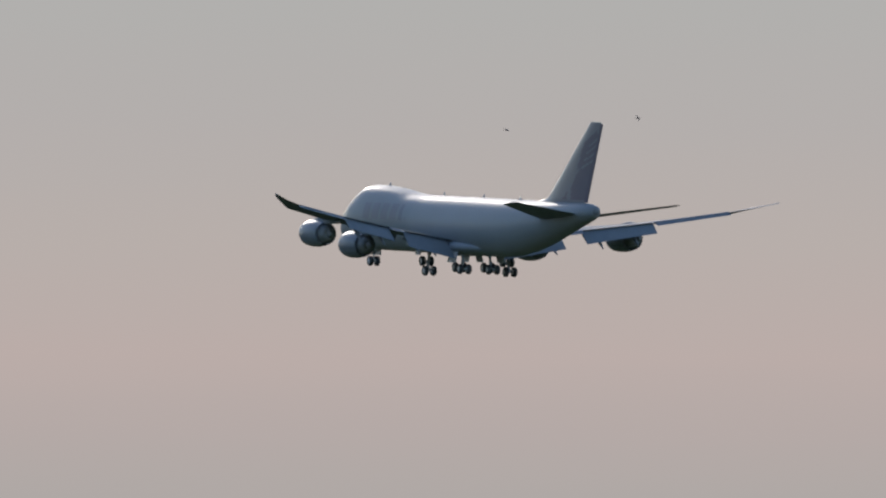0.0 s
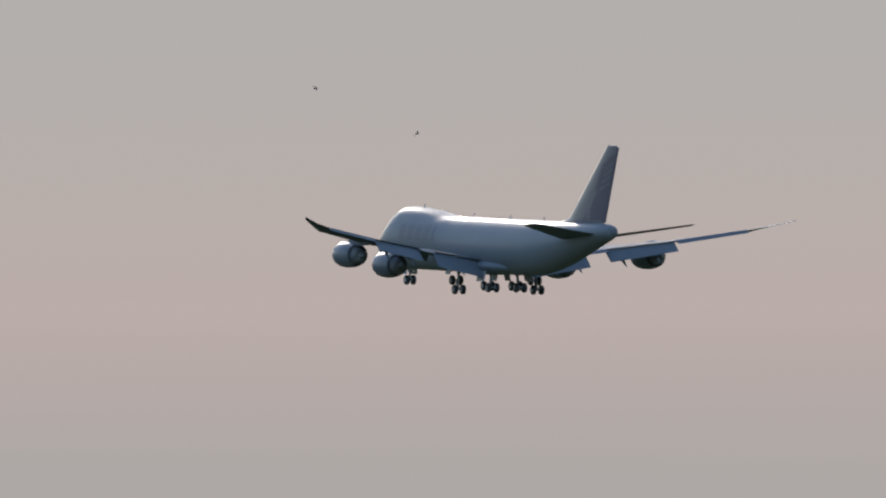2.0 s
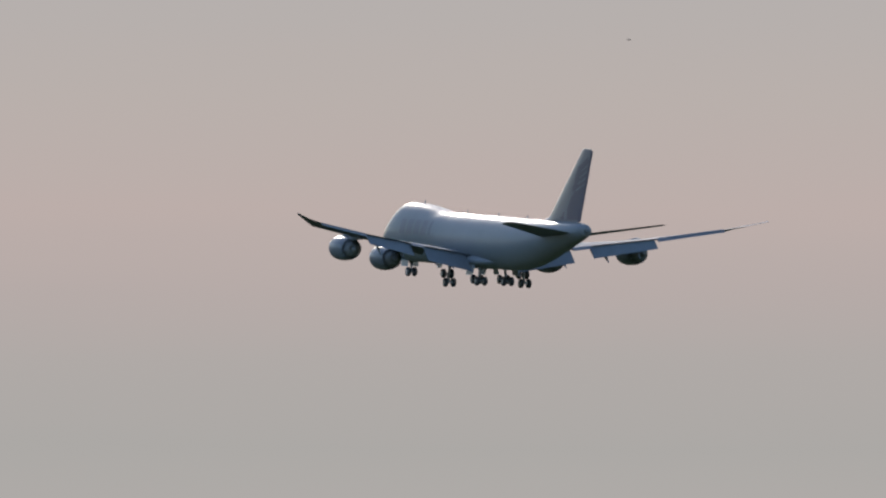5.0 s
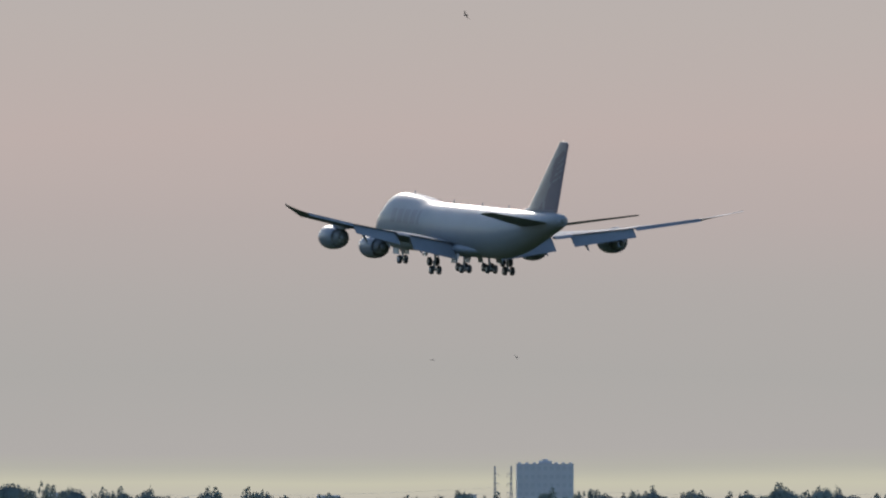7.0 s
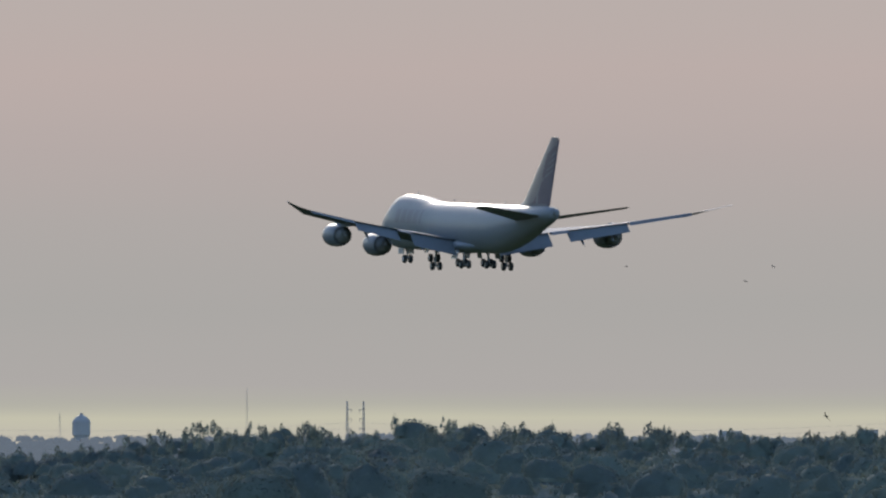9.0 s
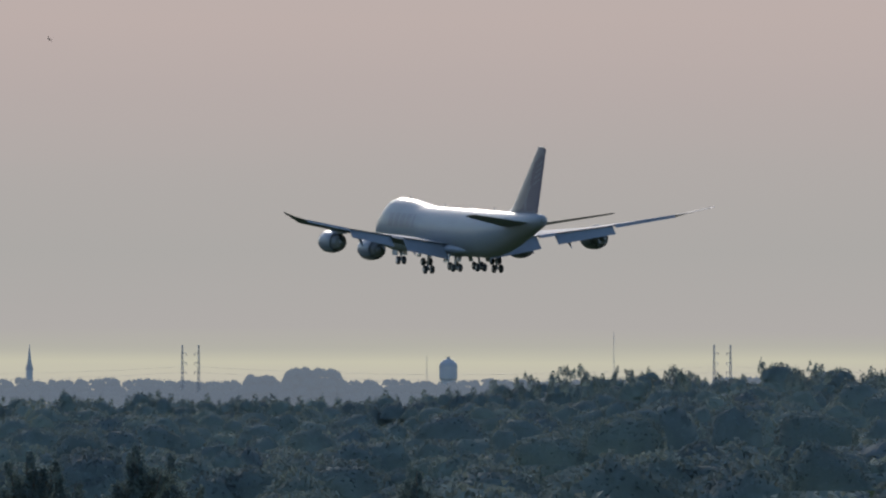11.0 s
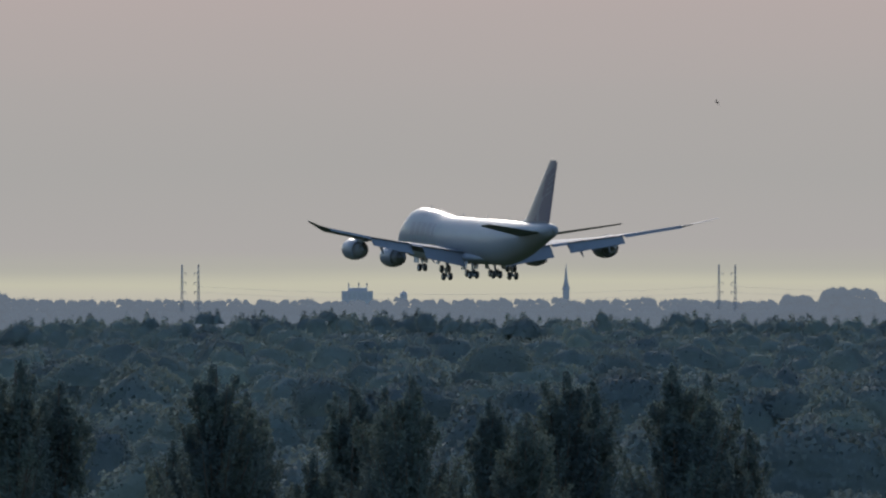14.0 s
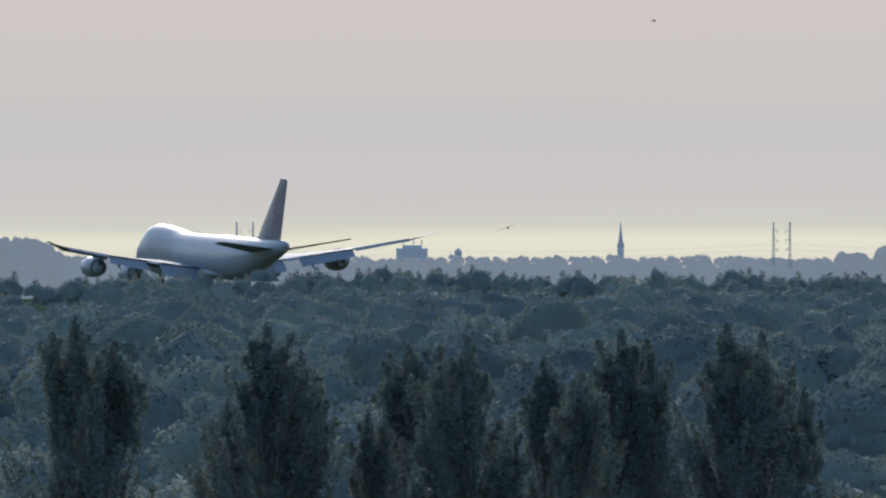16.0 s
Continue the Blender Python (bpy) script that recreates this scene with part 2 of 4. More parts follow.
def leaf_shell(rng, count, size, radii, seed, up=0.3):
    """Leafy facets over a crown of swelling boughs; three corners each."""
    d = rng.normal(size=(count, 3))
    d[:, 2] = np.abs(d[:, 2]) - 0.2
    d /= np.linalg.norm(d, axis=1)[:, None]
    r = (0.9 + boughs(d, seed)) * rng.uniform(0.95, 1.08, count)
    c = d * r[:, None] * np.array(radii)
    nrm = d + np.array((0, 0, 0.3)) + rng.normal(size=(count, 3)) * up
    u = np.cross(nrm, rng.normal(size=(count, 3)))
    w = np.cross(nrm, u)
    u /= np.linalg.norm(u, axis=1)[:, None] + 1e-6
    w /= np.linalg.norm(w, axis=1)[:, None] + 1e-6
    s = size * rng.uniform(0.6, 1.4, count)[:, None]
    soft = d + rng.normal(size=(count, 3)) * 0.15
    return turned_out(np.stack([c - u * s, c + u * s * 0.5 - w * s, c + u * s * 0.6 + w * s], 1), soft)


def billow(seed, level, leaves, leaf_size, lobes=12):
    """A broad crown, one unit high: a dome swollen softly into boughs, under a coat of loose leaves."""
    r = np.random.default_rng(seed)
    bm = bmesh.new()
    bmesh.ops.create_icosphere(bm, subdivisions=level, radius=1.0)
    bmesh.ops.delete(bm, geom=[v for v in bm.verts if v.co.z < -0.3], context="VERTS")
    bm.verts.index_update()
    d = np.array([v.co[:] for v in bm.verts])
    fs = np.array([[v.index for v in f.verts] for f in bm.faces])
    bm.free()
    d /= np.linalg.norm(d, axis=1)[:, None]
    big = r.normal(size=(lobes, 3))
    big[:, 2] = np.abs(big[:, 2]) - 0.25
    big *= (r.uniform(0.45, 0.75, lobes) / np.linalg.norm(big, axis=1))[:, None]
    along = d @ big.T
    inside = r.uniform(0.25, 0.45, lobes) ** 2 - (np.sum(big ** 2, 1) - along ** 2)
    reach = np.where(inside > 0, along + np.sqrt(np.maximum(inside, 0)), 0)
    out = ((reach ** 12).sum(1) + 0.74 ** 12) ** (1 / 12) + 0.4 * boughs(d * 1.4, seed)
    vs = d * out[:, None]
    vs[:, 2] /= vs[:, 2].max()
    face = np.cross(vs[fs[:, 1]] - vs[fs[:, 0]], vs[fs[:, 2]] - vs[fs[:, 0]])
    nv = np.zeros_like(vs)
    for j in range(3):
        np.add.at(nv, fs[:, j], face)
    nv /= np.linalg.norm(nv, axis=1)[:, None] + 1e-9
    nv = nv * 0.5 + d * 0.4 + np.array((0, 0, 0.2))
    nv /= np.linalg.norm(nv, axis=1)[:, None]
    size = np.linalg.norm(face, axis=1)
    pick = r.choice(len(fs), leaves, p=size / size.sum())
    bary = r.dirichlet((1, 1, 1), leaves)
    p = np.einsum("ij,ijk->ik", bary, vs[fs[pick]])
    soft = np.einsum("ij,ijk->ik", bary, nv[fs[pick]])
    tuft = 0.5 + 0.5 * np.sin(p * 19 + seed).prod(1)
    p = p * (0.99 + r.normal(size=leaves) * 0.035 + 0.09 * tuft)[:, None] + r.normal(size=(leaves, 3)) * 0.015
    lie_along = soft * np.array((1, 1, 0.3)) * 0.6 + r.normal(size=(leaves, 3))
    u = np.cross(lie_along, r.normal(size=(leaves, 3)))
    w = np.cross(lie_along, u)
    u /= np.linalg.norm(u, axis=1)[:, None]
    w /= np.linalg.norm(w, axis=1)[:, None]
    s = leaf_size * r.uniform(0.6, 1.4, leaves)[:, None]
    return turned_out(np.stack([p - u * s, p + u * s * 0.6 - w * s, p + u * s * 0.6 + w * s], 1), soft), (vs * 0.92, fs, nv)


def core(radii, seed, level=2):
    """The inner dome of a crown, under its leaves."""
    bm = bmesh.new()
    bmesh.ops.create_icosphere(bm, subdivisions=level, radius=1.0)
    bmesh.ops.delete(bm, geom=[v for v in bm.verts if v.co.z < -0.4], context="VERTS")
    bm.verts.index_update()
    vs = np.array([v.co[:] for v in bm.verts])
    fs = np.array([[v.index for v in f.verts] for f in bm.faces])
    bm.free()
    return vs * (0.87 + boughs(vs, seed))[:, None] * np.array(radii), fs, vs


def crowns(name, places, templates, material, label, category, kind="stuff"):
    """Many crowns joined into one mesh: places are x, y, z, turn, width, tallness, template."""
    V, N, Q, Tn, base = [], [], [], [], 0
    for x, y, z, a, w, h, k in places:
        (leaves, soft), (cv, cf, cn) = templates[int(k)]
        vs = np.concatenate([leaves, cv])
        ns = np.concatenate([soft, cn])
        ca, sa = math.cos(a), math.sin(a)
        o = np.stack([(vs[:, 0] * ca - vs[:, 1] * sa) * w + x, (vs[:, 0] * sa + vs[:, 1] * ca) * w + y, vs[:, 2] * h + z], 1)
        V.append(o)
        N.append(np.stack([ns[:, 0] * ca - ns[:, 1] * sa, ns[:, 0] * sa + ns[:, 1] * ca, ns[:, 2]], 1))
        nl = len(leaves)
        Q.append(np.arange(nl).reshape(-1, 3) + base)
        Tn.append(cf + nl + base)
        base += len(vs)
    V, Q, Tn = np.concatenate(V), np.concatenate(Q), np.concatenate(Tn)
    me = bpy.data.meshes.new(name)
    me.vertices.add(len(V))
    me.vertices.foreach_set("co", V.astype(np.float32).ravel())
    loops = np.concatenate([Q.ravel(), Tn.ravel()])
    me.loops.add(len(loops))
    me.loops.foreach_set("vertex_index", loops.astype(np.int32))
    starts = np.arange(len(Q) + len(Tn)) * 3
    me.polygons.add(len(starts))
    me.polygons.foreach_set("loop_start", starts.astype(np.int32))
    me.update(calc_edges=True)
    me.attributes.new("custom_normal", "FLOAT_VECTOR", "POINT").data.foreach_set("vector", np.concatenate(N).astype(np.float32).ravel())
    return tagged(finish(name, me, material, smooth=True), label, category, kind=kind)


rng = np.random.default_rng(7)
broad = [billow(100 + i, 2, 1900, 0.034) for i in range(9)]     # 0 to 8: nearer crowns
broad += [billow(120 + i, 2, 620, 0.045) for i in range(9)]     # 9 to 17: farther crowns
broad += [billow(140 + i, 1, 60, 0.07, 6) for i in range(4)]    # 18 to 21: inner crowns
for i in range(6):                                                                            # 22 to 27: spiky tops
    broad.append((leaf_shell(rng, 300, 0.075, (0.42, 0.42, 1.4), 20 + i, 0.8), core((0.3, 0.3, 1.05), 20 + i, 1)))
far = [billow(160 + i, 2, 70, 0.06, 8) for i in range(8)]


def lie(x, y):
    """Height of the canopy: long swells and dips, taller towards the eastern side."""
    calm = min(max((3000 - y) / 900, 0.18), 1.0)
    s = calm * (noise.noise((x * 0.034, y * 0.008, 3.1)) * 5.4 + noise.noise((x * 0.09, y * 0.02, 9.7)) * 2.4)
    px = x / y * FOCAL + 784
    east = min(max((px - 1150) / 500, 0), 1)
    west = min(max((-370 - px) / 60, 0), 1)
    return 9.2 - 0.5 * calm + s + 2.35 * east - 1.3 * west


def reach_of(d):
    """The stretch of the wood that is planted at a distance."""
    return bearing(-760, d), bearing(1620 if d < 1700 else 1950 if d < 2300 else 3950, d)


places = []
# the crowns that make up the canopy's waves, rank behind rank
for drop in (600, 556, 512, 470, 430, 392, 357, 325, 296, 270, 247, 227, 210, 197):
    d0 = 13.0 * FOCAL / drop
    near = d0 < 2150
    for step in (0.0, 0.3):
        d1 = d0 * (1 + step * 44 / drop)
        lo, hi = reach_of(d1)
        x = lo + rng.uniform(0, 5)
        while x < hi:
            yy = d1 * (1 + rng.uniform(-0.03, 0.03))
            w = rng.uniform(1.9, 5.4) if near else rng.uniform(1.4, 4.0)
            h = w * rng.uniform(0.65, 1.15)
            top = lie(x, yy) + rng.normal() * (0.9 if near else 0.35) - (1.2 if step else 0) - (0 if near else 0.5)
            places.append((x, yy, top - h, rng.uniform(0, 6.28), w, h, rng.integers(0, 9) if near else rng.integers(9, 18)))
            x += w * rng.uniform(0.8, 1.4)
# lower crowns that fill the wood between them
d = 1040.0
while d < 3080:
    lo, hi = reach_of(d)
    x = lo + rng.uniform(0, 8)
    while x < hi:
        yy = d + rng.uniform(-9, 9)
        w = rng.uniform(4.5, 7.0)
        places.append((x, yy, lie(x, yy) - 4.4 - w * 0.8 + rng.normal() * 0.5, rng.uniform(0, 6.28), w, w * 0.8, rng.integers(18, 22)))
        x += w * rng.uniform(1.1, 1.6)
    d += rng.uniform(15.0, 21.0)
# the ragged skyline of the wood's far edge
x = bearing(-760, 3090)
while x < bearing(3950, 3090):
    yy = 3090 + rng.uniform(-25, 25)
    px = x / yy * FOCAL + 784
    tall = 1.0 if px < 1250 else 1.35
    top = lie(x, yy) - 0.1 + abs(rng.normal()) * 0.55 * tall
    for j in range(2):
        v = rng.uniform(1.0, 2.4)
        places.append((x + rng.normal() * 0.8, yy - 6, top - v * (0.9 + 0.3 * j), rng.uniform(0, 6.28), v, v * 0.95, rng.integers(9, 18)))
    k = rng.integers(22, 28)
    w = rng.uniform(0.6, 1.5)
    places.append((x, yy, top - w * 0.7, rng.uniform(0, 6.28), w, w * 0.95, k))
    x += rng.uniform(0.7, 2.0)
# single shoots that stand up from the eastern edge
SHOOTS = ((1440, 612), (1503, 601), (1528, 600), (1558, 612), (1613, 602), (1694, 602), (1740, 607), (1924, 604), (1955, 592), (2070, 606), (2251, 613), (2326, 608),
          (2356, 609), (2440, 614), (2597, 616), (2648, 615), (2720, 618), (2879, 611), (2904, 607), (2985, 610), (3065, 619), (3180, 612), (3300, 616))
for px, py in SHOOTS:
    for j in range(4):
        yy = 2960 + rng.uniform(-30, 30)
        w = rng.uniform(0.35, 0.85)
        top = height(py + abs(rng.normal()) * 9, yy)
        places.append((bearing(px + rng.normal() * 11, yy), yy, top - 1.5 * w, rng.uniform(0, 6.28), w, w, rng.integers(22, 28)))
        places.append((bearing(px + rng.normal() * 14, yy), yy, top - 3.0 * w, rng.uniform(0, 6.28), w * 1.6, w * 1.5, rng.integers(22, 28)))
crowns("woodland", places, broad, CANOPY, "dense broadleaf woodland canopy, its evening haze put into the leaf colour", "woods")

# the far line of trees along the horizon, its haze put in as glow
places = []
for row, (d, drop) in enumerate(((4780, 0.0), (4700, 0.7), (4600, 1.6), (4520, 3.2))):
    x = bearing(-900, d)
    while x < bearing(4000, d):
        px = x / d * FOCAL + 784
        top = 6.4 - drop + noise.noise((x * 0.05, row * 7.0, 1.0)) * 0.9 + noise.noise((x * 0.3, row * 7.0, 5.0)) * 0.5
        w = rng.uniform(0.6, 2.4)
        places.append((x, d + rng.uniform(-20, 20), top - w, rng.uniform(0, 6.28), w, w, rng.integers(0, 8)))
        places.append((x + 0.5, d - 12, top - w * 2.2, rng.uniform(0, 6.28), w * 1.5, w * 1.4, rng.integers(0, 8)))
        x += w * rng.uniform(0.7, 1.2)
crowns("haze_glow_treeline", places, far, FAR_LEAF, "distant line of trees along the horizon, blue-grey haze added as glow", "backdrop", "structure")


# copses wear the treeline's glowing leaves, so haze is emitted here too
def copse(px0, px1, py, d, label):
    pl = []
    x0, x1, top = bearing(px0, d), bearing(px1, d), height(py, d)
    n = int((x1 - x0) / 0.55) + 2
    for i in range(n):
        u = (i + 0.5) / n
        edge = min(u, 1 - u) * 2
        t = top - 2.4 * (1 - min(edge * 2.6, 1)) ** 2 + rng.normal() * 0.2
        w = rng.uniform(0.9, 1.6)
        pl.append((x0 + (x1 - x0) * u, d + rng.uniform(-3, 3), t - w, rng.uniform(0, 6.28), w, w, rng.integers(0, 8)))
        for k in range(1, 4):
            pl.append((x0 + (x1 - x0) * u, d + rng.uniform(-3, 3), t - w - 1.6 * k, rng.uniform(0, 6.28), w * 1.3, w * 1.2, rng.integers(0, 8)))
    return crowns("haze_glow_copse", pl, far, FAR_LEAF, label, "backdrop", "structure")


copse(1010, 1112, 609, 4480, "rounded copse before the far tree line, haze added as glow")
copse(-720, -430, 598, 4480, "tall clump of trees before the far tree line, haze as glow")
copse(940, 1000, 622, 4500, "small copse by the far tree line, haze added as glow")


# ---------------------------------------------------------------- poplars
def poplar_mesh(rng, tall, spread, leaves):
    """Leaves of a poplar: steep limbs, each with tufts; returns the limbs' lines and leaf quads."""
    limbs, C, S = [], [], []
    prof = lambda h: spread * min(0.24 + 0.14 * h, 1.2)
    leaders = [(0.0, 0.0, tall)]
    for i in range(7):
        drop = rng.uniform(0.25, 2.2)
        a, r = rng.uniform(0, 6.28), prof(drop) * 0.75
        leaders.append((math.cos(a) * r, math.sin(a) * r, tall - drop))
    for lx, ly, lz in leaders:
        limbs.append((Vector((lx * 0.3, ly * 0.3, lz - 3.0)), Vector((lx, ly, lz))))
    for i in range(70):
        z1 = tall - 0.6 - (tall - 2.5) * rng.uniform(0, 1) ** 1.25
        a = rng.uniform(0, 6.28)
        reach = prof(tall - z1) * rng.uniform(0.35, 1.1)
        z0 = max(z1 - reach * rng.uniform(1.6, 2.4) - 0.8, 0.8)
        limbs.append((Vector((0, 0, z0)), Vector((math.cos(a) * reach, math.sin(a) * reach, z1))))
    per = leaves // len(limbs)
    for p0, p1 in limbs:
        n = per
        u = rng.uniform(0.25, 1.0, n)
        mid = np.array(p0)[None] * (1 - u[:, None]) + np.array(p1)[None] * u[:, None]
        fat = 0.06 + 0.27 * np.sin(np.clip(u, 0, 1) * math.pi) ** 0.7
        tuft = np.floor(u * 6)
        offs = np.stack([np.sin(tuft * 12.9 + p1.x * 7), np.cos(tuft * 78.2 + p1.y * 5), np.sin(tuft * 3.7)], 1) * 0.22
        away = rng.normal(size=(n, 3))
        C.append(mid + offs + away * fat[:, None] * np.array([0.6, 0.6, 0.8]))
        S.append(away * 0.12 + offs * 1.2)
    C = np.concatenate(C)
    n = len(C)
    u = rng.normal(size=(n, 3))
    w = rng.normal(size=(n, 3))
    w -= u * (np.sum(u * w, 1) / np.sum(u * u, 1))[:, None]
    u /= np.linalg.norm(u, axis=1)[:, None]
    w /= np.linalg.norm(w, axis=1)[:, None]
    s = rng.uniform(0.035, 0.07, n)[:, None]
    soft = C * np.array([1, 1, 0]) / (np.linalg.norm(C[:, :2], axis=1)[:, None] + 0.2) + np.concatenate(S) + np.array([0, 0, 0.25])
    return limbs, turned_out(np.stack([C - u * s * 1.4, C + u * s - w * s, C + u * s + w * s], 1), soft)


def poplar(seed, tall, spread):
    r = np.random.default_rng(seed)
    limbs, (q, soft) = poplar_mesh(r, tall, spread, 36000)
    root = empty("poplar_tree", 0, 0, 0, "tall narrow dark green poplar at the edge of the woods", "tree", "row of poplars before the woods")
    bm = bmesh.new()
    tube(bm, (0, 0, -0.3), (0, 0, tall * 0.5), 0.28, 0.14)
    tube(bm, (0, 0, tall * 0.5), (0.05, 0, tall * 0.97), 0.14, 0.02)
    for a, b in limbs:
        tube(bm, a, b, 0.06, 0.015, 5)
    part("trunk", bm, BARK, root)
    crown = raw("crown", q, [(i, i + 1, i + 2) for i in range(0, len(q), 3)], LEAF, root)
    crown.data.attributes.new("custom_normal", "FLOAT_VECTOR", "POINT").data.foreach_set("vector", soft.astype(np.float32).ravel())
    return root


POPLARS = [(-415, 735, 1.0), (-338, 772, 1.05), (-58, 745, 1.0), (2, 795, 0.8), (-135, 880, 0.8), (177, 780, 0.85), (283, 767, 0.85), (243, 785, 0.9),
           (120, 900, 0.7), (425, 805, 0.75), (555, 757, 0.95), (598, 772, 0.95), (490, 830, 0.8), (352, 915, 0.7), (755, 745, 0.95), (808, 762, 0.95),
           (877, 858, 0.75), (1245, 790, 0.9), (1210, 850, 0.7), (1495, 862, 0.8), (1552, 842, 0.8), (1720, 900, 0.9), (-492, 1035, 0.8)]
kinds = [poplar(11, 16.0, 3.2), poplar(23, 16.0, 3.0), poplar(37, 16.0, 3.4), poplar(41, 16.0, 2.9)]
for i, (px, py, wide) in enumerate(POPLARS):
    d = 950 + (i * 37 % 17) * 1.2
    m = pose(bearing(px, d), d, 0, 0, 0, i * 67 % 360)
    ob = kinds[i] if i < 4 else copy_thing(kinds[i % 4], m)
    ob.matrix_basis = m
    ob.scale = (wide, wide, height(py, d) / 16.0)


# ---------------------------------------------------------------- far town
def building(name, px0, px1, py_top, d, deep, floors, bays, label, roof="flat"):
    """A block with its windows, parapet and roof gear."""
    x0, x1, top = bearing(px0, d), bearing(px1, d), height(py_top, d)
    root = empty(name, (x0 + x1) / 2, d, 0, label, "building")
    w = (x1 - x0) / 2
    bm = bmesh.new()
    box(bm, -w, w, 0, deep, 0, top)
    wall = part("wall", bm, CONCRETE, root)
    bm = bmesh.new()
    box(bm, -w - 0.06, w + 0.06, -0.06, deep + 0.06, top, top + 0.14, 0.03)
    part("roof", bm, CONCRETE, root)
    fh, bw = top / floors, 2 * w / bays
    me = None
    for f in range(floors):
        for b in range(bays):
            if me is None:
                bm = bmesh.new()
                box(bm, -bw * 0.3, bw * 0.3, -0.02, 0.05, -fh * 0.24, fh * 0.24)
                ob = part("window", bm, PANE, root)
                me = ob.data
            else:
                ob = new("window", me)
                ob.parent = root
            ob.location = (-w + bw * (b + 0.5), 0, fh * (f + 0.55))
    return root, w, top


root, w, top = building("apartment_slab", 2784, 2884, 566, 4850, 5.0, 8, 9, "tall pale grey apartment slab above the tree line")
for i in range(8):
    bm = bmesh.new()
    u = -w + 0.5 + i * (2 * w - 1.0) / 7
    box(bm, u - 0.28, u + 0.28, 0.4, 2.2, top + 0.12, top + 0.42, 0.05)
    part("roof_box", bm, CONCRETE, root)
bm = bmesh.new()
box(bm, -1.2, 1.3, 0.8, 3.5, top + 0.12, top + 0.72, 0.08)
box(bm, -0.5, 0.6, 1.2, 3.0, top + 0.7, top + 1.0, 0.06)
part("lift_housing", bm, CONCRETE, root)

root, w, top = building("office_block", 163, 218, 616, 4850, 3.5, 4, 6, "grey flat-roofed block with three roof aerials")
bm = bmesh.new()
box(bm, -w * 0.6, w * 0.65, 0.5, 3.0, top + 0.1, top + 0.75, 0.06)
part("lift_housing", bm, CONCRETE, root)
for u in (-w * 0.55, w * 0.1, w * 0.62):
    bm = bmesh.new()
    tube(bm, (u, 1.2, top + 0.7), (u, 1.2, top + 1.75), 0.09, 0.05, 6)
    tube(bm, (u, 1.2, top + 1.2), (u, 1.2, top + 1.6), 0.14, 0.12, 6)
    part("aerial", bm, STEEL, root)

building("white_block", 1951, 2012, 617, 4820, 4.0, 3, 7, "low pale block behind the tree tops")
building("low_block", 2676, 2712, 620, 4820, 4.0, 3, 4, "low grey block behind the tree tops")
building("low_block", 2430, 2470, 622, 4820, 4.0, 3, 4, "low grey block behind the tree tops")


def dome_tower(px, py_top, half_px, d, label):
    x, top, w = bearing(px, d), height(py_top, d), half_px / FOCAL * d
    root = empty("dome_tower", x, d, 0, label, "tower")
    bm = bmesh.new()
    spin(bm, [(0, w * 0.85), (top - 2.6 * w, w * 0.85)], (0, 0, 0), "Z", 16)
    part("shaft", bm, CONCRETE, root)
    bm = bmesh.new()
    z = top - 2.6 * w
    spin(bm, [(z, w * 0.85), (z + 0.2 * w, w), (z + 1.5 * w, w)], (0, 0, 0), "Z", 16)
    part("drum", bm, CONCRETE, root)
    bm = bmesh.new()
    z += 1.5 * w
    spin(bm, [(z, w * 1.04), (z + 0.35 * w, w * 0.9), (z + 0.7 * w, w * 0.55), (z + 0.85 * w, w * 0.2), (z + 1.1 * w, w * 0.15)], (0, 0, 0), "Z", 16)
    part("cap", bm, SLATE, root)
    return root


dome_tower(1301, 589, 16, 4860, "broad tower with a rounded top, haze in its pale colours")
dome_tower(272.5, 614, 6.5, 4850, "small water tower with a domed cap, haze in its pale colours")


def church(px, py_tip, d):
    x, tip = bearing(px, d), height(py_tip, d)
    root = empty("church", x, d, 0, "church with a slender pointed spire, haze in its pale colours", "church")
    bm = bmesh.new()
    z = height(612, d)
    box(bm, -0.62, 0.62, -0.62, 0.62, 0, z, 0.04)
    part("tower", bm, CONCRETE, root)
    bm = bmesh.new()
    spin(bm, [(z, 0.8), (z + 0.6, 0.52), (z + 2.0, 0.3), (tip - 0.5, 0.08), (tip, 0.03)], (0, 0, 0), "Z", 8)
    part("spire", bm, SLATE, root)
    for sx in (-1, 1):
        for sy in (-1, 1):
            bm = bmesh.new()
            spin(bm, [(z - 0.1, 0.14), (z + 0.2, 0.13), (z + 0.9, 0.02)], (sx * 0.52, sy * 0.52, 0), "Z", 6)
            part("pinnacle", bm, SLATE, root)
    bm = bmesh.new()
    h = height(640, d)
    loft(bm, [[Vector((s * 2.3, 0.8 + k * 8, 0)) for s in (-1,)] + [Vector((-2.3, 0.8 + k * 8, h - 1.2)), Vector((0, 0.8 + k * 8, h + 1.2)),
              Vector((2.3, 0.8 + k * 8, h - 1.2)), Vector((2.3, 0.8 + k * 8, 0))] for k in (0, 1)])
    part("nave", bm, SLATE, root)
    return root


church(560, 567, 4840)


def lattice_mast(bm, x, y, top, r, steps, bar=0.07):
    legs = [(-1, -1), (1, -1), (1, 1), (-1, 1)]
    for i in range(steps):
        z0, z1 = top * i / steps, top * (i + 1) / steps
        r0, r1 = r * (1 - 0.75 * i / steps), r * (1 - 0.75 * (i + 1) / steps)
        for k in range(4):
            a, b = legs[k], legs[(k + 1) % 4]
            tube(bm, (x + a[0] * r0, y + a[1] * r0, z0), (x + a[0] * r1, y + a[1] * r1, z1), bar, n=4)
            tube(bm, (x + a[0] * r0, y + a[1] * r0, z0), (x + b[0] * r1, y + b[1] * r1, z1), bar * 0.6, n=4)
    return bm


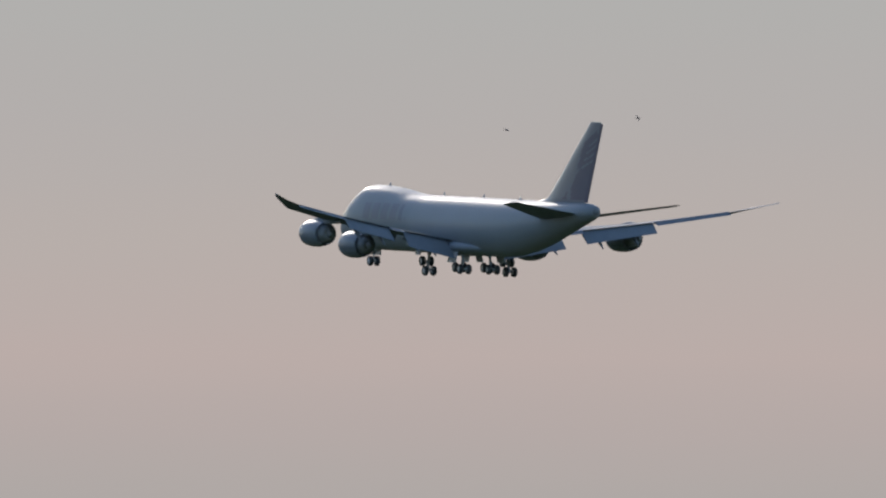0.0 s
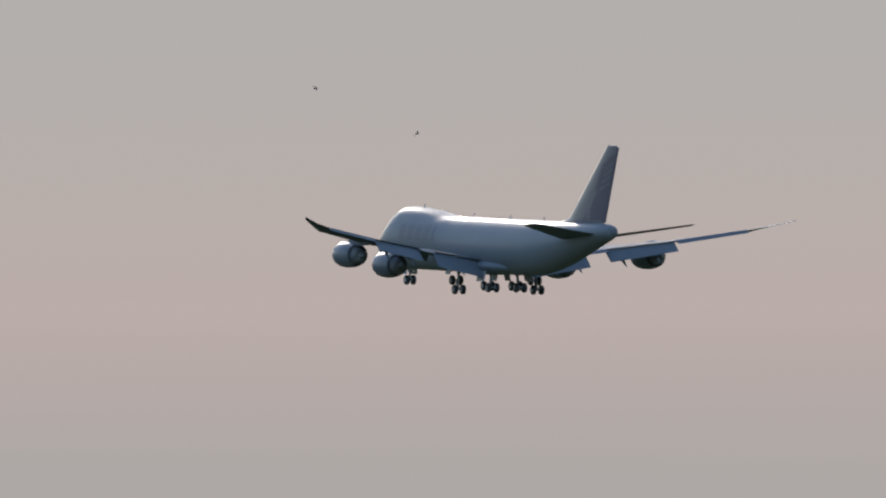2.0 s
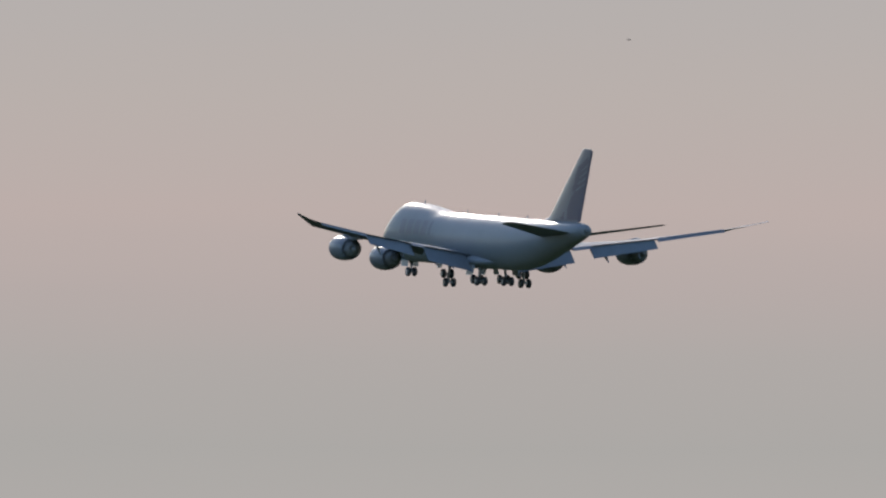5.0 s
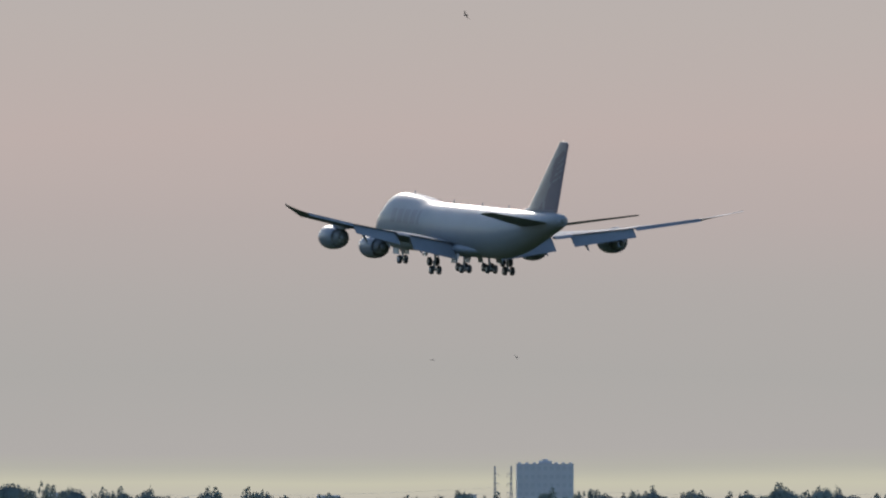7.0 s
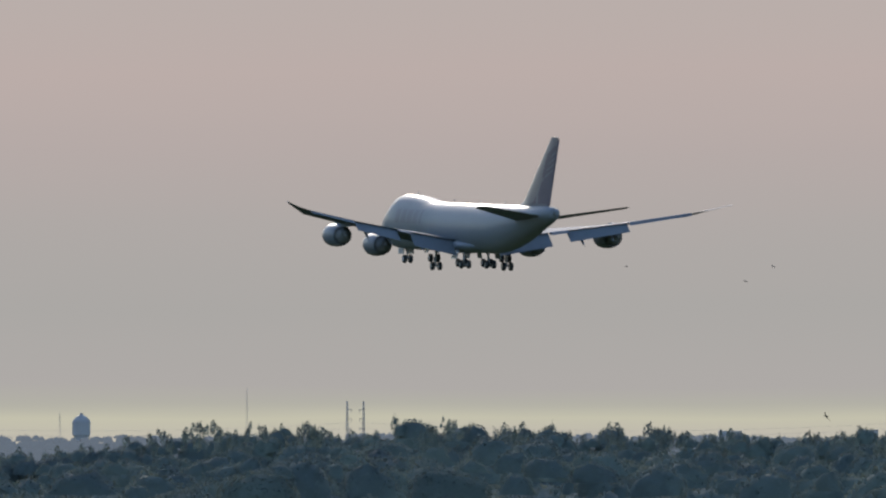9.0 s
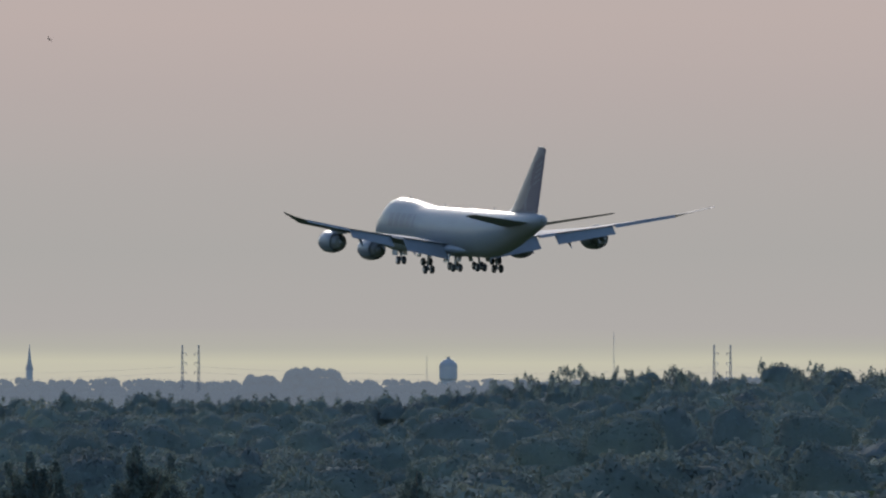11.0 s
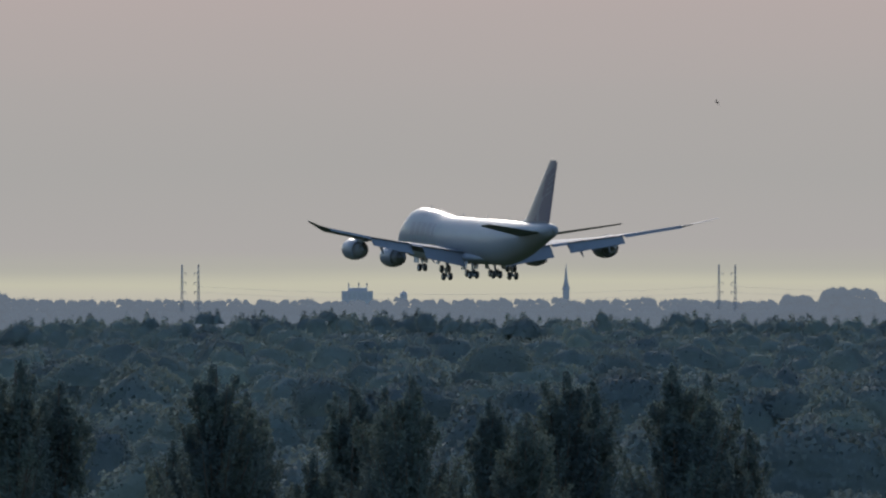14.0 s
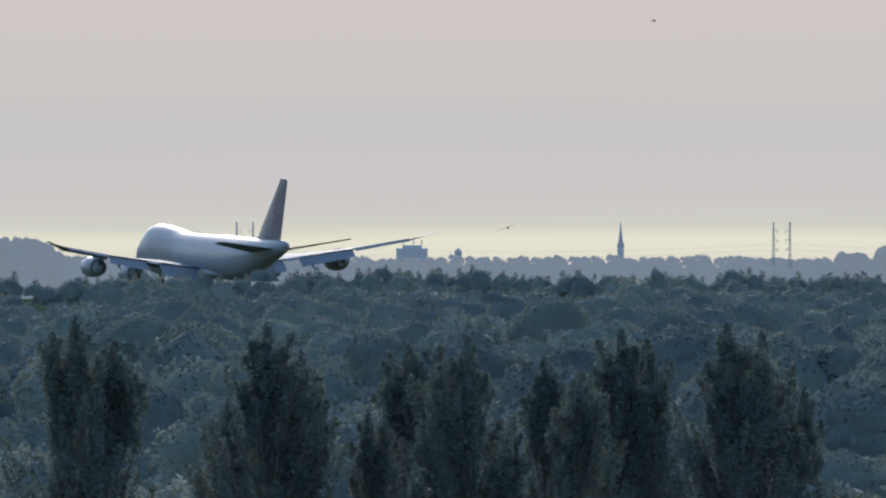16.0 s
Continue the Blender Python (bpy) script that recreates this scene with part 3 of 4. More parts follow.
PYLONS = [-105, 845, 1786, 2759, 3700]
D_LINE = 4650
for px in PYLONS:
    x = bearing(px, D_LINE)
    root = empty("power_pylon", x, D_LINE, 0, "thin twin-mast power pylon in the haze", "pylon", "line of power pylons")
    top = height(568, D_LINE)
    for s in (-1, 1):
        bm = bmesh.new()
        lattice_mast(bm, s * 1.48, 0, top, 0.34, 14)
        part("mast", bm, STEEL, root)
        for z in (0.62, 0.75, 0.88):
            bm = bmesh.new()
            tube(bm, (s * 1.48, 0, top * z), (s * 1.48 - s * 0.75, 0, top * z + 0.1), 0.06, 0.04, 5)
            tube(bm, (s * 1.48 - s * 0.72, 0, top * z + 0.1), (s * 1.48 - s * 0.72, 0, top * z - 0.45), 0.05, 0.05, 5)
            part("insulator_arm", bm, STEEL, root)
for p0, p1 in zip(PYLONS, PYLONS[1:]):
    for k in (0.62, 0.70):
        bm = bmesh.new()
        x0, x1 = bearing(p0, D_LINE) + 0.76, bearing(p1, D_LINE) - 0.76
        z = height(568, D_LINE) * k
        pts = [(x0 + (x1 - x0) * i / 24, D_LINE, z - 1.5 * (1 - (i / 12 - 1) ** 2)) for i in range(25)]
        loft(bm, [[Vector(p) + Vector((0, 0.016 * math.cos(q), 0.016 * math.sin(q))) for q in (0.8, 2.4, 3.9, 5.5)] for p in pts])
        tagged(part("power_cable", bm, STEEL, None), "thin sagging power cable between two pylons", "cable", "cables of the power line")

for px, py in ((1594, 552), (1263, 594)):
    root = empty("radio_mast", bearing(px, 4830), 4830, 0, "slender lattice radio mast in the haze", "mast")
    bm = bmesh.new()
    lattice_mast(bm, 0, 0, height(py, 4830), 0.26, 16, 0.02)
    part("mast", bm, STEEL, root)
    bm = bmesh.new()
    tube(bm, (0, 0, height(py, 4830)), (0, 0, height(py, 4830) + 0.7), 0.05, 0.03, 5)
    part("aerial", bm, STEEL, root)


# ---------------------------------------------------------------- the airliner
# Built in metres: x forward of the nose tip, y to port, z over the wheels' ground; moved as one about ORIGIN.
ORIGIN = Vector((-38.0, 0.0, 5.0))
jet = empty("cargo_airliner", 0, 0, 60, "large pale grey four-engined cargo airliner landing, wheels and flaps down", "airliner")

HULL_LINE = [  # x, bottom, top, half width, shoulder height
    (-0.02, 4.30, 4.50, 0.10, 4.5), (-0.25, 3.85, 4.90, 0.60, 4.9), (-0.8, 3.35, 5.55, 1.20, 5.55), (-1.8, 2.85, 6.55, 1.85, 6.5), (-3.0, 2.5, 7.55, 2.35, 7.4),
    (-4.5, 2.25, 8.6, 2.78, 8.2), (-6.2, 2.1, 9.5, 3.05, 8.8), (-7.6, 2.05, 10.0, 3.15, 9.0), (-9.2, 2.05, 10.2, 3.22, 9.15), (-13.0, 2.05, 10.15, 3.25, 9.22), (-16.0, 2.05, 9.98, 3.25, 9.22),
    (-19.0, 2.05, 9.72, 3.25, 9.24), (-21.5, 2.05, 9.45, 3.25, 9.25), (-24.0, 2.05, 9.3, 3.25, 9.27), (-48.0, 2.05, 9.3, 3.25, 9.28), (-52.0, 2.25, 9.3, 3.22, 9.28),
    (-56.0, 2.85, 9.3, 3.05, 9.28), (-60.0, 3.7, 9.3, 2.8, 9.28), (-64.0, 4.75, 9.32, 2.4, 9.3), (-68.0, 5.85, 9.35, 1.95, 9.33), (-71.0, 6.6, 9.35, 1.55, 9.33),
    (-73.0, 7.1, 9.28, 1.2, 9.26), (-74.1, 7.5, 9.1, 0.88, 9.08), (-74.6, 7.85, 8.85, 0.5, 8.83)]


def hull_at(x):
    xs = [r[0] for r in HULL_LINE][::-1]
    return [float(np.interp(x, xs, [r[k] for r in HULL_LINE][::-1])) for k in (1, 2, 3, 4)]


def hull_y(x, z):
    """Half width of the hull at x and height z."""
    bot, top, hw, sh = hull_at(x)
    c, r = (bot + sh) / 2, (sh - bot) / 2
    a = hw * math.sqrt(max(0, 1 - ((z - c) / r) ** 2)) if r > 0 else 0
    b = 0.0
    if top > sh + 0.03:
        rv = min(2.9, (top - bot) / 2)
        rw = hw * 0.86
        b = rw * math.sqrt(max(0, 1 - ((z - (top - rv)) / rv) ** 2))
    return (a ** 9 + b ** 9) ** (1 / 9)


def local(v):
    return Vector(v) - ORIGIN


def hull_ring(x, n=56):
    bot, top, hw, sh = hull_at(x)
    ring = []
    for i in range(n):
        f = i * math.tau / n
        z = (bot + top) / 2 - (top - bot) / 2 * math.cos(f)
        y = hull_y(x, z) * (1 if f < math.pi else -1)
        ring.append(local((x, y, z)))
    return ring


stations = []
for (a, *_), (b, *_) in zip(HULL_LINE, HULL_LINE[1:]):
    n = max(1, round((a - b) / 1.2))
    stations += [a + (b - a) * i / n for i in range(n)]
stations.append(HULL_LINE[-1][0])
bm = loft(bmesh.new(), [hull_ring(x) for x in stations])
fuselage = part("fuselage", bm, HULL, jet, "pale grey painted hull with a short upper-deck hump", True)

# wing root fairing
bm = bmesh.new()
rings = []
for i in range(25):
    u = i / 24
    x = -20.5 - 27.5 * u
    k = math.sin(math.pi * u) ** 0.45 if 0 < u < 1 else 0.02
    rings.append([local((x, (0.4 + 3.35 * k) * math.cos(f), 3.1 + (0.2 + 1.0 * k) * math.sin(f) * (1.0 if math.sin(f) < 0 else 0.9))) for f in [j * math.tau / 32 for j in range(32)]])
loft(bm, rings)
part("wing_root_fairing", bm, BELLY, jet, "pale grey belly fairing", True)

# blade aerials along the crown of the hull
for x in (-12.5, -29.0, -41.0, -52.0):
    bm = bmesh.new()
    z = hull_at(x)[1]
    loft(bm, [[local((x + a, b, z - 0.05)) for a, b in ((0.3, 0), (0, 0.05), (-0.35, 0), (0, -0.05))], [local((x + a - 0.2, b, z + 0.42)) for a, b in ((0.1, 0), (0, 0.02), (-0.15, 0), (0, -0.02))]])
    part("blade_aerial", bm, GEAR, fuselage)

# bars for the title along the hull
for s in (-1, 1):
    for k in range(5):
        x0 = -11.6 - k * 2.75
        bm = bmesh.new()
        m = 6
        rows_a = [bm.verts.new(local((x0, s * (hull_y(x0, 6.0 + 2.0 * i / m) + 0.05), 6.0 + 2.0 * i / m))) for i in range(m + 1)]
        rows_b = [bm.verts.new(local((x0 - 1.95, s * (hull_y(x0 - 1.95, 6.0 + 2.0 * i / m) + 0.05), 6.0 + 2.0 * i / m))) for i in range(m + 1)]
        for i in range(m):
            bm.faces.new((rows_a[i], rows_a[i + 1], rows_b[i + 1], rows_b[i]))
        part("title_bar", bm, TITLE, fuselage, "muted mauve painted bar")


def airfoil(le, te, thick, n=12):
    """A closed wing section between leading and trailing edge, with its thickness along z or y."""
    le, te = Vector(le), Vector(te)
    chord = te - le
    pts = []
    for i in range(n * 2):
        u = i / n
        c = (1 - math.cos(math.pi * (u if u <= 1 else 2 - u))) / 2
        t = 2.6 * (0.2969 * math.sqrt(c) - 0.126 * c - 0.3516 * c * c + 0.2843 * c ** 3 - 0.1036 * c ** 4) * 2
        t = max(t, 0.05)
        pts.append((le + chord * c, (1 if u <= 1 else -1) * t * thick / 2))
    return pts


def lifting(bm, sections, axis):
    """sections: leading edge, trailing edge, thickness in metres; axis: 'z' for wings, 'y' for the fin."""
    rings = []
    for le, te, th in sections:
        rings.append([local(p + Vector((0, t, 0) if axis == "y" else (0, 0, t))) for p, t in airfoil(le, te, th)])
    return loft(bm, rings)


LE = lambda y: -24.2 - (y - 3.2) * 0.886
WING_Z = lambda y: float(np.interp(y, [0, 3.2, 12, 21, 29.5, 34.2], [3.7, 4.0, 5.35, 6.75, 8.3, 9.45]))
TE = lambda y: float(np.interp(y, [0, 3.2, 11.5, 29.5], [-37.6, -38.3, -41.2, -50.7]))


def wing(s):
    secs = []
    for y in (1.5, 3.2, 7, 11.5, 15, 18, 21, 25, 29.5):
        th = float(np.interp(y, [1.5, 11.5, 29.5], [1.55, 0.95, 0.66]))
        z = WING_Z(y)
        nose = float(np.interp(y, [1.5, 7, 11.5, 18, 29.5], [0.3, 0.2, 0.0, -0.5, -0.62]))
        secs.append(((LE(y), s * y, z + nose), (TE(y), s * y, z - 0.1), th))
    secs.append(((-50.3, s * 31.8, 8.6), (-52.6, s * 31.8, 8.75), 0.36))
    secs.append(((-53.0, s * 33.6, 9.22), (-54.4, s * 33.6, 9.3), 0.22))
    secs.append(((-54.3, s * 34.2, 9.55), (-55.0, s * 34.2, 9.5), 0.12))
    part("wing", lifting(bmesh.new(), secs, "z"), WING, jet, "swept grey wing with a raked tip", True)

    def slab(name, y0, y1, hinge, chord0, chord1, droop, mat, label, gap=0.25, thick=0.32, n=4, front=False):
        bm = bmesh.new()
        rings = []
        for i in range(n + 1):
            y = y0 + (y1 - y0) * i / n
            c = chord0 + (chord1 - chord0) * i / n
            if front:
                p = Vector((LE(y) + 0.2, s * y, WING_Z(y) + 0.1))
                q = p + Vector((c * math.cos(droop), 0, -c * math.sin(droop)))
            else:
                p = Vector((hinge(y) + 0.5, s * y, WING_Z(y) - gap))
                q = p + Vector((-c * math.cos(droop), 0, -c * math.sin(droop)))
            nrm = Vector((math.sin(droop), 0, math.cos(droop)))
            rings.append([local(v) for v in (p + nrm * thick * 0.5, p * 0.7 + q * 0.3 + nrm * thick * 0.75, q + nrm * 0.03, q - nrm * 0.03, p * 0.6 + q * 0.4 - nrm * thick * 0.3, p - nrm * thick * 0.45)])
        loft(bm, rings)
        return part(name, bm, mat, jet, label)

    slab("inboard_flap", 3.4, 10.7, TE, 3.5, 2.9, radians(38), FLAP, "pale extended inboard flap")
    slab("outboard_flap", 13.1, 21.0, TE, 2.6, 2.0, radians(35), FLAP, "pale extended outboard flap")
    slab("inner_aileron", 10.9, 13.1, TE, 1.6, 1.5, radians(6), WING, "")
    slab("aileron", 21.2, 29.3, TE, 1.3, 1.0, radians(16), WING, "dark grey aileron", gap=0.12, thick=0.2)
    slab("leading_edge_flap", 4.6, 10.4, None, 1.3, 1.1, radians(48), WING, "", front=True, thick=0.12)
    # track fairings under the trailing edge
    for y, ln in ((6.5, 5.2), (9.4, 5.4), (14.9, 4.6), (18.9, 4.1)):
        bm = bmesh.new()
        rings = []
        for i in range(13):
            u = i / 12
            r = 0.36 * math.sin(math.pi * min(max(u, 0.02), 0.98)) ** 0.6
            cx = TE(y) + 3.0 - ln * u
            cz = WING_Z(y) - 0.95 - 3.0 * max(0, u - 0.42) ** 1.15
            rings.append([local((cx, s * y + r * 0.62 * math.cos(a), cz + r * math.sin(a))) for a in [j * math.tau / 12 for j in range(12)]])
        loft(bm, rings)
        part("flap_track_fairing", bm, WING, jet, "", True)


for s in (1, -1):
    wing(s)


def nacelle(s, y, xf, zc):
    """Fan cowl with its scalloped rear rim, core nozzle, plug and strut."""
    R = 1.68
    prof = [(-0.25, 1.32), (0.0, 1.42), (-0.12, 1.52), (-0.5, 1.61), (-1.4, R), (-2.8, R * 0.99), (-3.9, R * 0.93), (-4.7, R * 0.84)]
    bm = bmesh.new()
    n = 36
    rings = []
    for along, r in prof:
        rings.append([local((xf + along, s * y + r * math.cos(i * math.tau / n), zc + r * math.sin(i * math.tau / n))) for i in range(n)])
    # scalloped lip, then back inside to the fan duct
    rings.append([local((xf - 5.0 - (0.16 if i % 2 else -0.1), s * y + R * 0.8 * math.cos(i * math.tau / n), zc + R * 0.8 * math.sin(i * math.tau / n))) for i in range(n)])
    rings.append([local((xf - 4.8, s * y + R * 0.76 * math.cos(i * math.tau / n), zc + R * 0.76 * math.sin(i * math.tau / n))) for i in range(n)])
    rings.append([local((xf - 3.2, s * y + R * 0.74 * math.cos(i * math.tau / n), zc + R * 0.74 * math.sin(i * math.tau / n))) for i in range(n)])
    loft(bm, rings)
    eng = part("engine", bm, NACELLE, jet, "round grey engine cowl with a scalloped rear rim", True)
    bm = spin(bmesh.new(), [(xf + 0.03, 1.36), (xf + 0.06, 1.43), (xf - 0.02, 1.5), (xf - 0.3, 1.575), (xf - 0.3, 1.3)], local((0, s * y, zc)))
    part("inlet_lip", bm, METAL, eng, "polished inlet lip", True)
    bm = spin(bmesh.new(), [(xf - 3.0, 1.24), (xf - 4.9, 1.2), (xf - 5.6, 0.98), (xf - 6.2, 0.7), (xf - 6.22, 0.55)], local((0, s * y, zc)), n=24)
    part("core_nozzle", bm, DARK_METAL, eng, "dark burnt exhaust nozzle", True)
    bm = spin(bmesh.new(), [(xf - 5.9, 0.56), (xf - 6.4, 0.46), (xf - 7.0, 0.05)], local((0, s * y, zc)), n=20)
    part("exhaust_plug", bm, DARK_METAL, eng, "", True)
    bm = bmesh.new()
    zw = WING_Z(y) - 0.3
    rings = []
    for x, lo, hi, w in ((xf - 1.0, zc + R * 0.93, zc + R * 1.0, 0.12), (xf - 2.4, zc + R * 0.9, zc + R * 1.1, 0.28), (xf - 4.2, zc + R * 0.6, zw + 0.1, 0.3), (xf - 6.5, zc + R * 0.75, zw - 0.1, 0.26), (xf - 9.0, zw - 0.6, zw - 0.3, 0.1)):
        rings.append([local((x, s * y + a, z)) for a, z in ((-w, lo), (w, lo), (w, hi), (0, hi + 0.12), (-w, hi))])
    loft(bm, rings)
    part("engine_strut", bm, WING, eng, "", True)
    # strake on the cowl
    bm = bmesh.new()
    box(bm, -2.4, -1.0, -0.02, 0.02, 0, 0.28)
    for v in bm.verts:
        v.co = local((xf + v.co.x, s * y - s * (0.75 * R + v.co.z * 0.7) + v.co.y, zc + 0.66 * R + v.co.z * 0.7))
    part("strake", bm, NACELLE, eng)


for s in (1, -1):
    nacelle(s, 11.9, -27.0, 3.0)
    nacelle(s, 20.9, -35.2, 4.45)

# tail
for s in (1, -1):
    secs = [((-62.2, s * 1.2, 6.95), (-71.2, s * 1.2, 7.78), 0.8), ((-66.8, s * 6.0, 7.9), (-72.9, s * 6.0, 8.52), 0.45), ((-71.9, s * 11.3, 8.98), (-74.6, s * 11.3, 9.3), 0.16), ((-72.6, s * 11.5, 9.05), (-74.8, s * 11.5, 9.33), 0.08)]
    part("tailplane", lifting(bmesh.new(), secs, "z"), WING, jet, "swept grey tailplane", True)
    bm = bmesh.new()
    loft(bm, [[local(v) for v in ((-71.1, s * 1.6, 7.92), (-72.2, s * 1.6, 8.0), (-71.1, s * 1.6, 7.72))], [local(v) for v in ((-74.3, s * 11.0, 9.3), (-75.0, s * 11.0, 9.37), (-74.3, s * 11.0, 9.18))]])
    part("elevator", bm, WING, jet)


def fin_point(u, v, side):
    """u: along the chord, v: up the fin."""
    le = Vector((-59.8, 0, 9.2)).lerp(Vector((-72.5, 0, 19.3)), v)
    te = Vector((-71.3, 0, 9.2)).lerp(Vector((-75.7, 0, 19.3)), v)
    if v < 0.06:
        le.x += 2.6 * (1 - v / 0.06) ** 2
    th = 1.1 * (1 - v) + 0.32 * v
    t = 2.6 * (0.2969 * math.sqrt(u) - 0.126 * u - 0.3516 * u * u + 0.2843 * u ** 3 - 0.1036 * u ** 4) * 2
    p = le.lerp(te, u)
    return local((p.x, side * max(t, 0.02) * th / 2, p.z))


def emblem(u, v):
    """A curved sweep of darker paint with a pale crescent, filling the middle of the fin."""
    body = 0.40 + 0.10 * math.sin(v * 5.0) < u < 0.98 and 0.04 < v < 0.9 - 0.3 * abs(u - 0.8)
    cres = ((u - 0.6) / 0.15) ** 2 + ((v - 0.24) / 0.19) ** 2 < 1 and ((u - 0.7) / 0.15) ** 2 + ((v - 0.26) / 0.21) ** 2 > 1
    horn = any(abs(v - (c + 0.28 * (u - 0.5))) < 0.014 and u > 0.62 for c in (0.4, 0.49, 0.58, 0.67))
    return body and not cres and not horn


for side in (1, -1):
    NU, NV = 36, 44
    vs, fs, mi = [], [], []
    for j in range(NV + 1):
        for i in range(NU + 1):
            vs.append(fin_point((1 - math.cos(math.pi * i / NU)) / 2, j / NV, side))
    for j in range(NV):
        for i in range(NU):
            a = j * (NU + 1) + i
            q = (a, a + 1, a + NU + 2, a + NU + 1)
            fs.append(q if side < 0 else q[::-1])
            u = (1 - math.cos(math.pi * (i + 0.5) / NU)) / 2
            mi.append(1 if emblem(u, (j + 0.5) / NV) else 0)
    ob = raw("fin_skin", vs, fs, [MAUVE, MAROON], jet, "mauve-grey fin with a dark maroon emblem shape", True)
    ob.data.polygons.foreach_set("material_index", mi)
bm = bmesh.new()
ring = [fin_point((1 - math.cos(math.pi * i / 16)) / 2, 1.0, 1) for i in range(17)] + [fin_point((1 - math.cos(math.pi * i / 16)) / 2, 1.0, -1) for i in range(15, 0, -1)]
loft(bm, [ring, [v + Vector((0, 0, 0.06)) for v in ring]])
part("fin_cap", bm, METAL, jet, "bare metal fin tip")
bm = bmesh.new()
loft(bm, [[local(v) for v in ((-71.3, 0.12, 9.4), (-72.2, 0, 9.4), (-71.3, -0.12, 9.4))], [local(v) for v in ((-75.6, 0.08, 19.1), (-76.2, 0, 19.1), (-75.6, -0.08, 19.1))]])
part("rudder_edge", bm, MAROON, jet)
bm = spin(bmesh.new(), [(-74.5, 0.42), (-74.95, 0.36), (-75.0, 0.25)], local((0, 0, 8.35)), n=16)
part("tail_pipe", bm, DARK_METAL, jet, "dark tail exhaust", True)


def wheel_mesh(r, w):
    bm = spin(bmesh.new(), [(-w / 2, r * 0.55), (-w / 2, r * 0.86), (-w * 0.36, r * 0.97), (0, r), (w * 0.36, r * 0.97), (w / 2, r * 0.86), (w / 2, r * 0.55)], (0, 0, 0), "Y", 20)
    me = bpy.data.meshes.new("tyre")
    bmesh.ops.recalc_face_normals(bm, faces=bm.faces)
    bm.to_mesh(me)
    bm.free()
    me.materials.append(TYRE)
    me.polygons.foreach_set("use_smooth", [True] * len(me.polygons))
    bm = spin(bmesh.new(), [(-w * 0.53, r * 0.2), (-w * 0.51, r * 0.5), (w * 0.51, r * 0.5), (w * 0.53, r * 0.2)], (0, 0, 0), "Y", 16)
    rim = bpy.data.meshes.new("rim")
    bmesh.ops.recalc_face_normals(bm, faces=bm.faces)
    bm.to_mesh(rim)
    bm.free()
    rim.materials.append(GEAR)
    return me, rim


TYRE_MESH, RIM_MESH = wheel_mesh(0.63, 0.47)


def wheel(parent, at):
    t = new("tyre", TYRE_MESH)
    t.parent = parent
    t.location = local(at)
    r = new("rim", RIM_MESH)
    r.parent = parent
    r.location = local(at)


def main_gear(x, y, zc, tilt, top, lean):
    """A leg with a four-wheel bogie; tilt: how far the front wheels hang up."""
    bm = bmesh.new()
    tube(bm, local((x, y, zc)), local((x, y + lean * 0.5, zc + 1.5)), 0.15, 0.17)
    tube(bm, local((x, y + lean * 0.5, zc + 1.4)), local((x + 0.2, y + lean, top)), 0.25, 0.3)
    tube(bm, local((x, y + lean * 0.5, zc + 1.6)), local((x + 2.2, y + lean, top)), 0.1, 0.1)
    tube(bm, local((x, y + lean * 0.4, zc + 1.3)), local((x - 0.45, y + lean * 0.2, zc + 0.75)), 0.07, 0.07)
    tube(bm, local((x - 0.45, y + lean * 0.2, zc + 0.75)), local((x - 0.05, y, zc + 0.15)), 0.07, 0.07)
    tube(bm, local((x, y + lean * 0.5, zc + 1.7)), local((x, y - lean * 0.2 - (0.9 if y > 0 else -0.9), top)), 0.09, 0.09)
    leg = part("landing_gear_leg", bm, GEAR, jet, "grey oleo leg with braces")
    bm = bmesh.new()
    dx, dz = 0.75 * math.cos(tilt), 0.75 * math.sin(tilt)
    tube(bm, local((x + dx, y, zc + dz)), local((x - dx, y, zc - dz)), 0.16)
    for k in (1, -1):
        tube(bm, local((x + k * dx, y - 0.62, zc + k * dz)), local((x + k * dx, y + 0.62, zc + k * dz)), 0.1)
    part("bogie_beam", bm, GEAR, leg)
    for k in (1, -1):
        for o in (0.56, -0.56):
            wheel(leg, (x + k * dx, y + o, zc + k * dz))


for s in (1, -1):
    main_gear(-36.9, s * 5.5, 0.62, radians(52), 3.9, s * -0.3)
    main_gear(-39.3, s * 1.95, 0.45, radians(8), 2.6, s * -0.2)
    # doors
    for x, y0, w, z0, z1, ln in ((-36.8, 6.35, 0.06, 2.0, 4.1, 1.5), (-39.4, 3.1, 0.06, 1.15, 2.5, 2.4), (-38.2, 0.75, 0.06, 1.2, 2.3, 1.8)):
        bm = bmesh.new()
        box(bm, x - ln / 2, x + ln / 2, -w, w, z0, z1, 0.02)
        for v in bm.verts:
            v.co = local((v.co.x, s * (y0 + v.co.y + 0.25 * (z1 - v.co.z)), v.co.z))
        part("gear_door", bm, GEAR, jet)
bm = bmesh.new()
tube(bm, local((-8.0, 0, 0.6)), local((-8.0, 0, 1.5)), 0.11)
tube(bm, local((-8.0, 0, 1.4)), local((-7.7, 0, 3.0)), 0.19)
tube(bm, local((-8.0, 0, 1.6)), local((-5.9, 0, 2.6)), 0.09)
tube(bm, local((-8.0, -0.5, 0.6)), local((-8.0, 0.5, 0.6)), 0.09)
box(bm, *(v for pair in zip(local((-8.15, -0.35, 1.75)), local((-7.95, 0.35, 1.95))) for v in pair))
nose_leg = part("nose_gear_leg", bm, GEAR, jet, "grey nose gear leg with lamp bracket")
for o in (0.46, -0.46):
    wheel(nose_leg, (-8.0, o, 0.6))
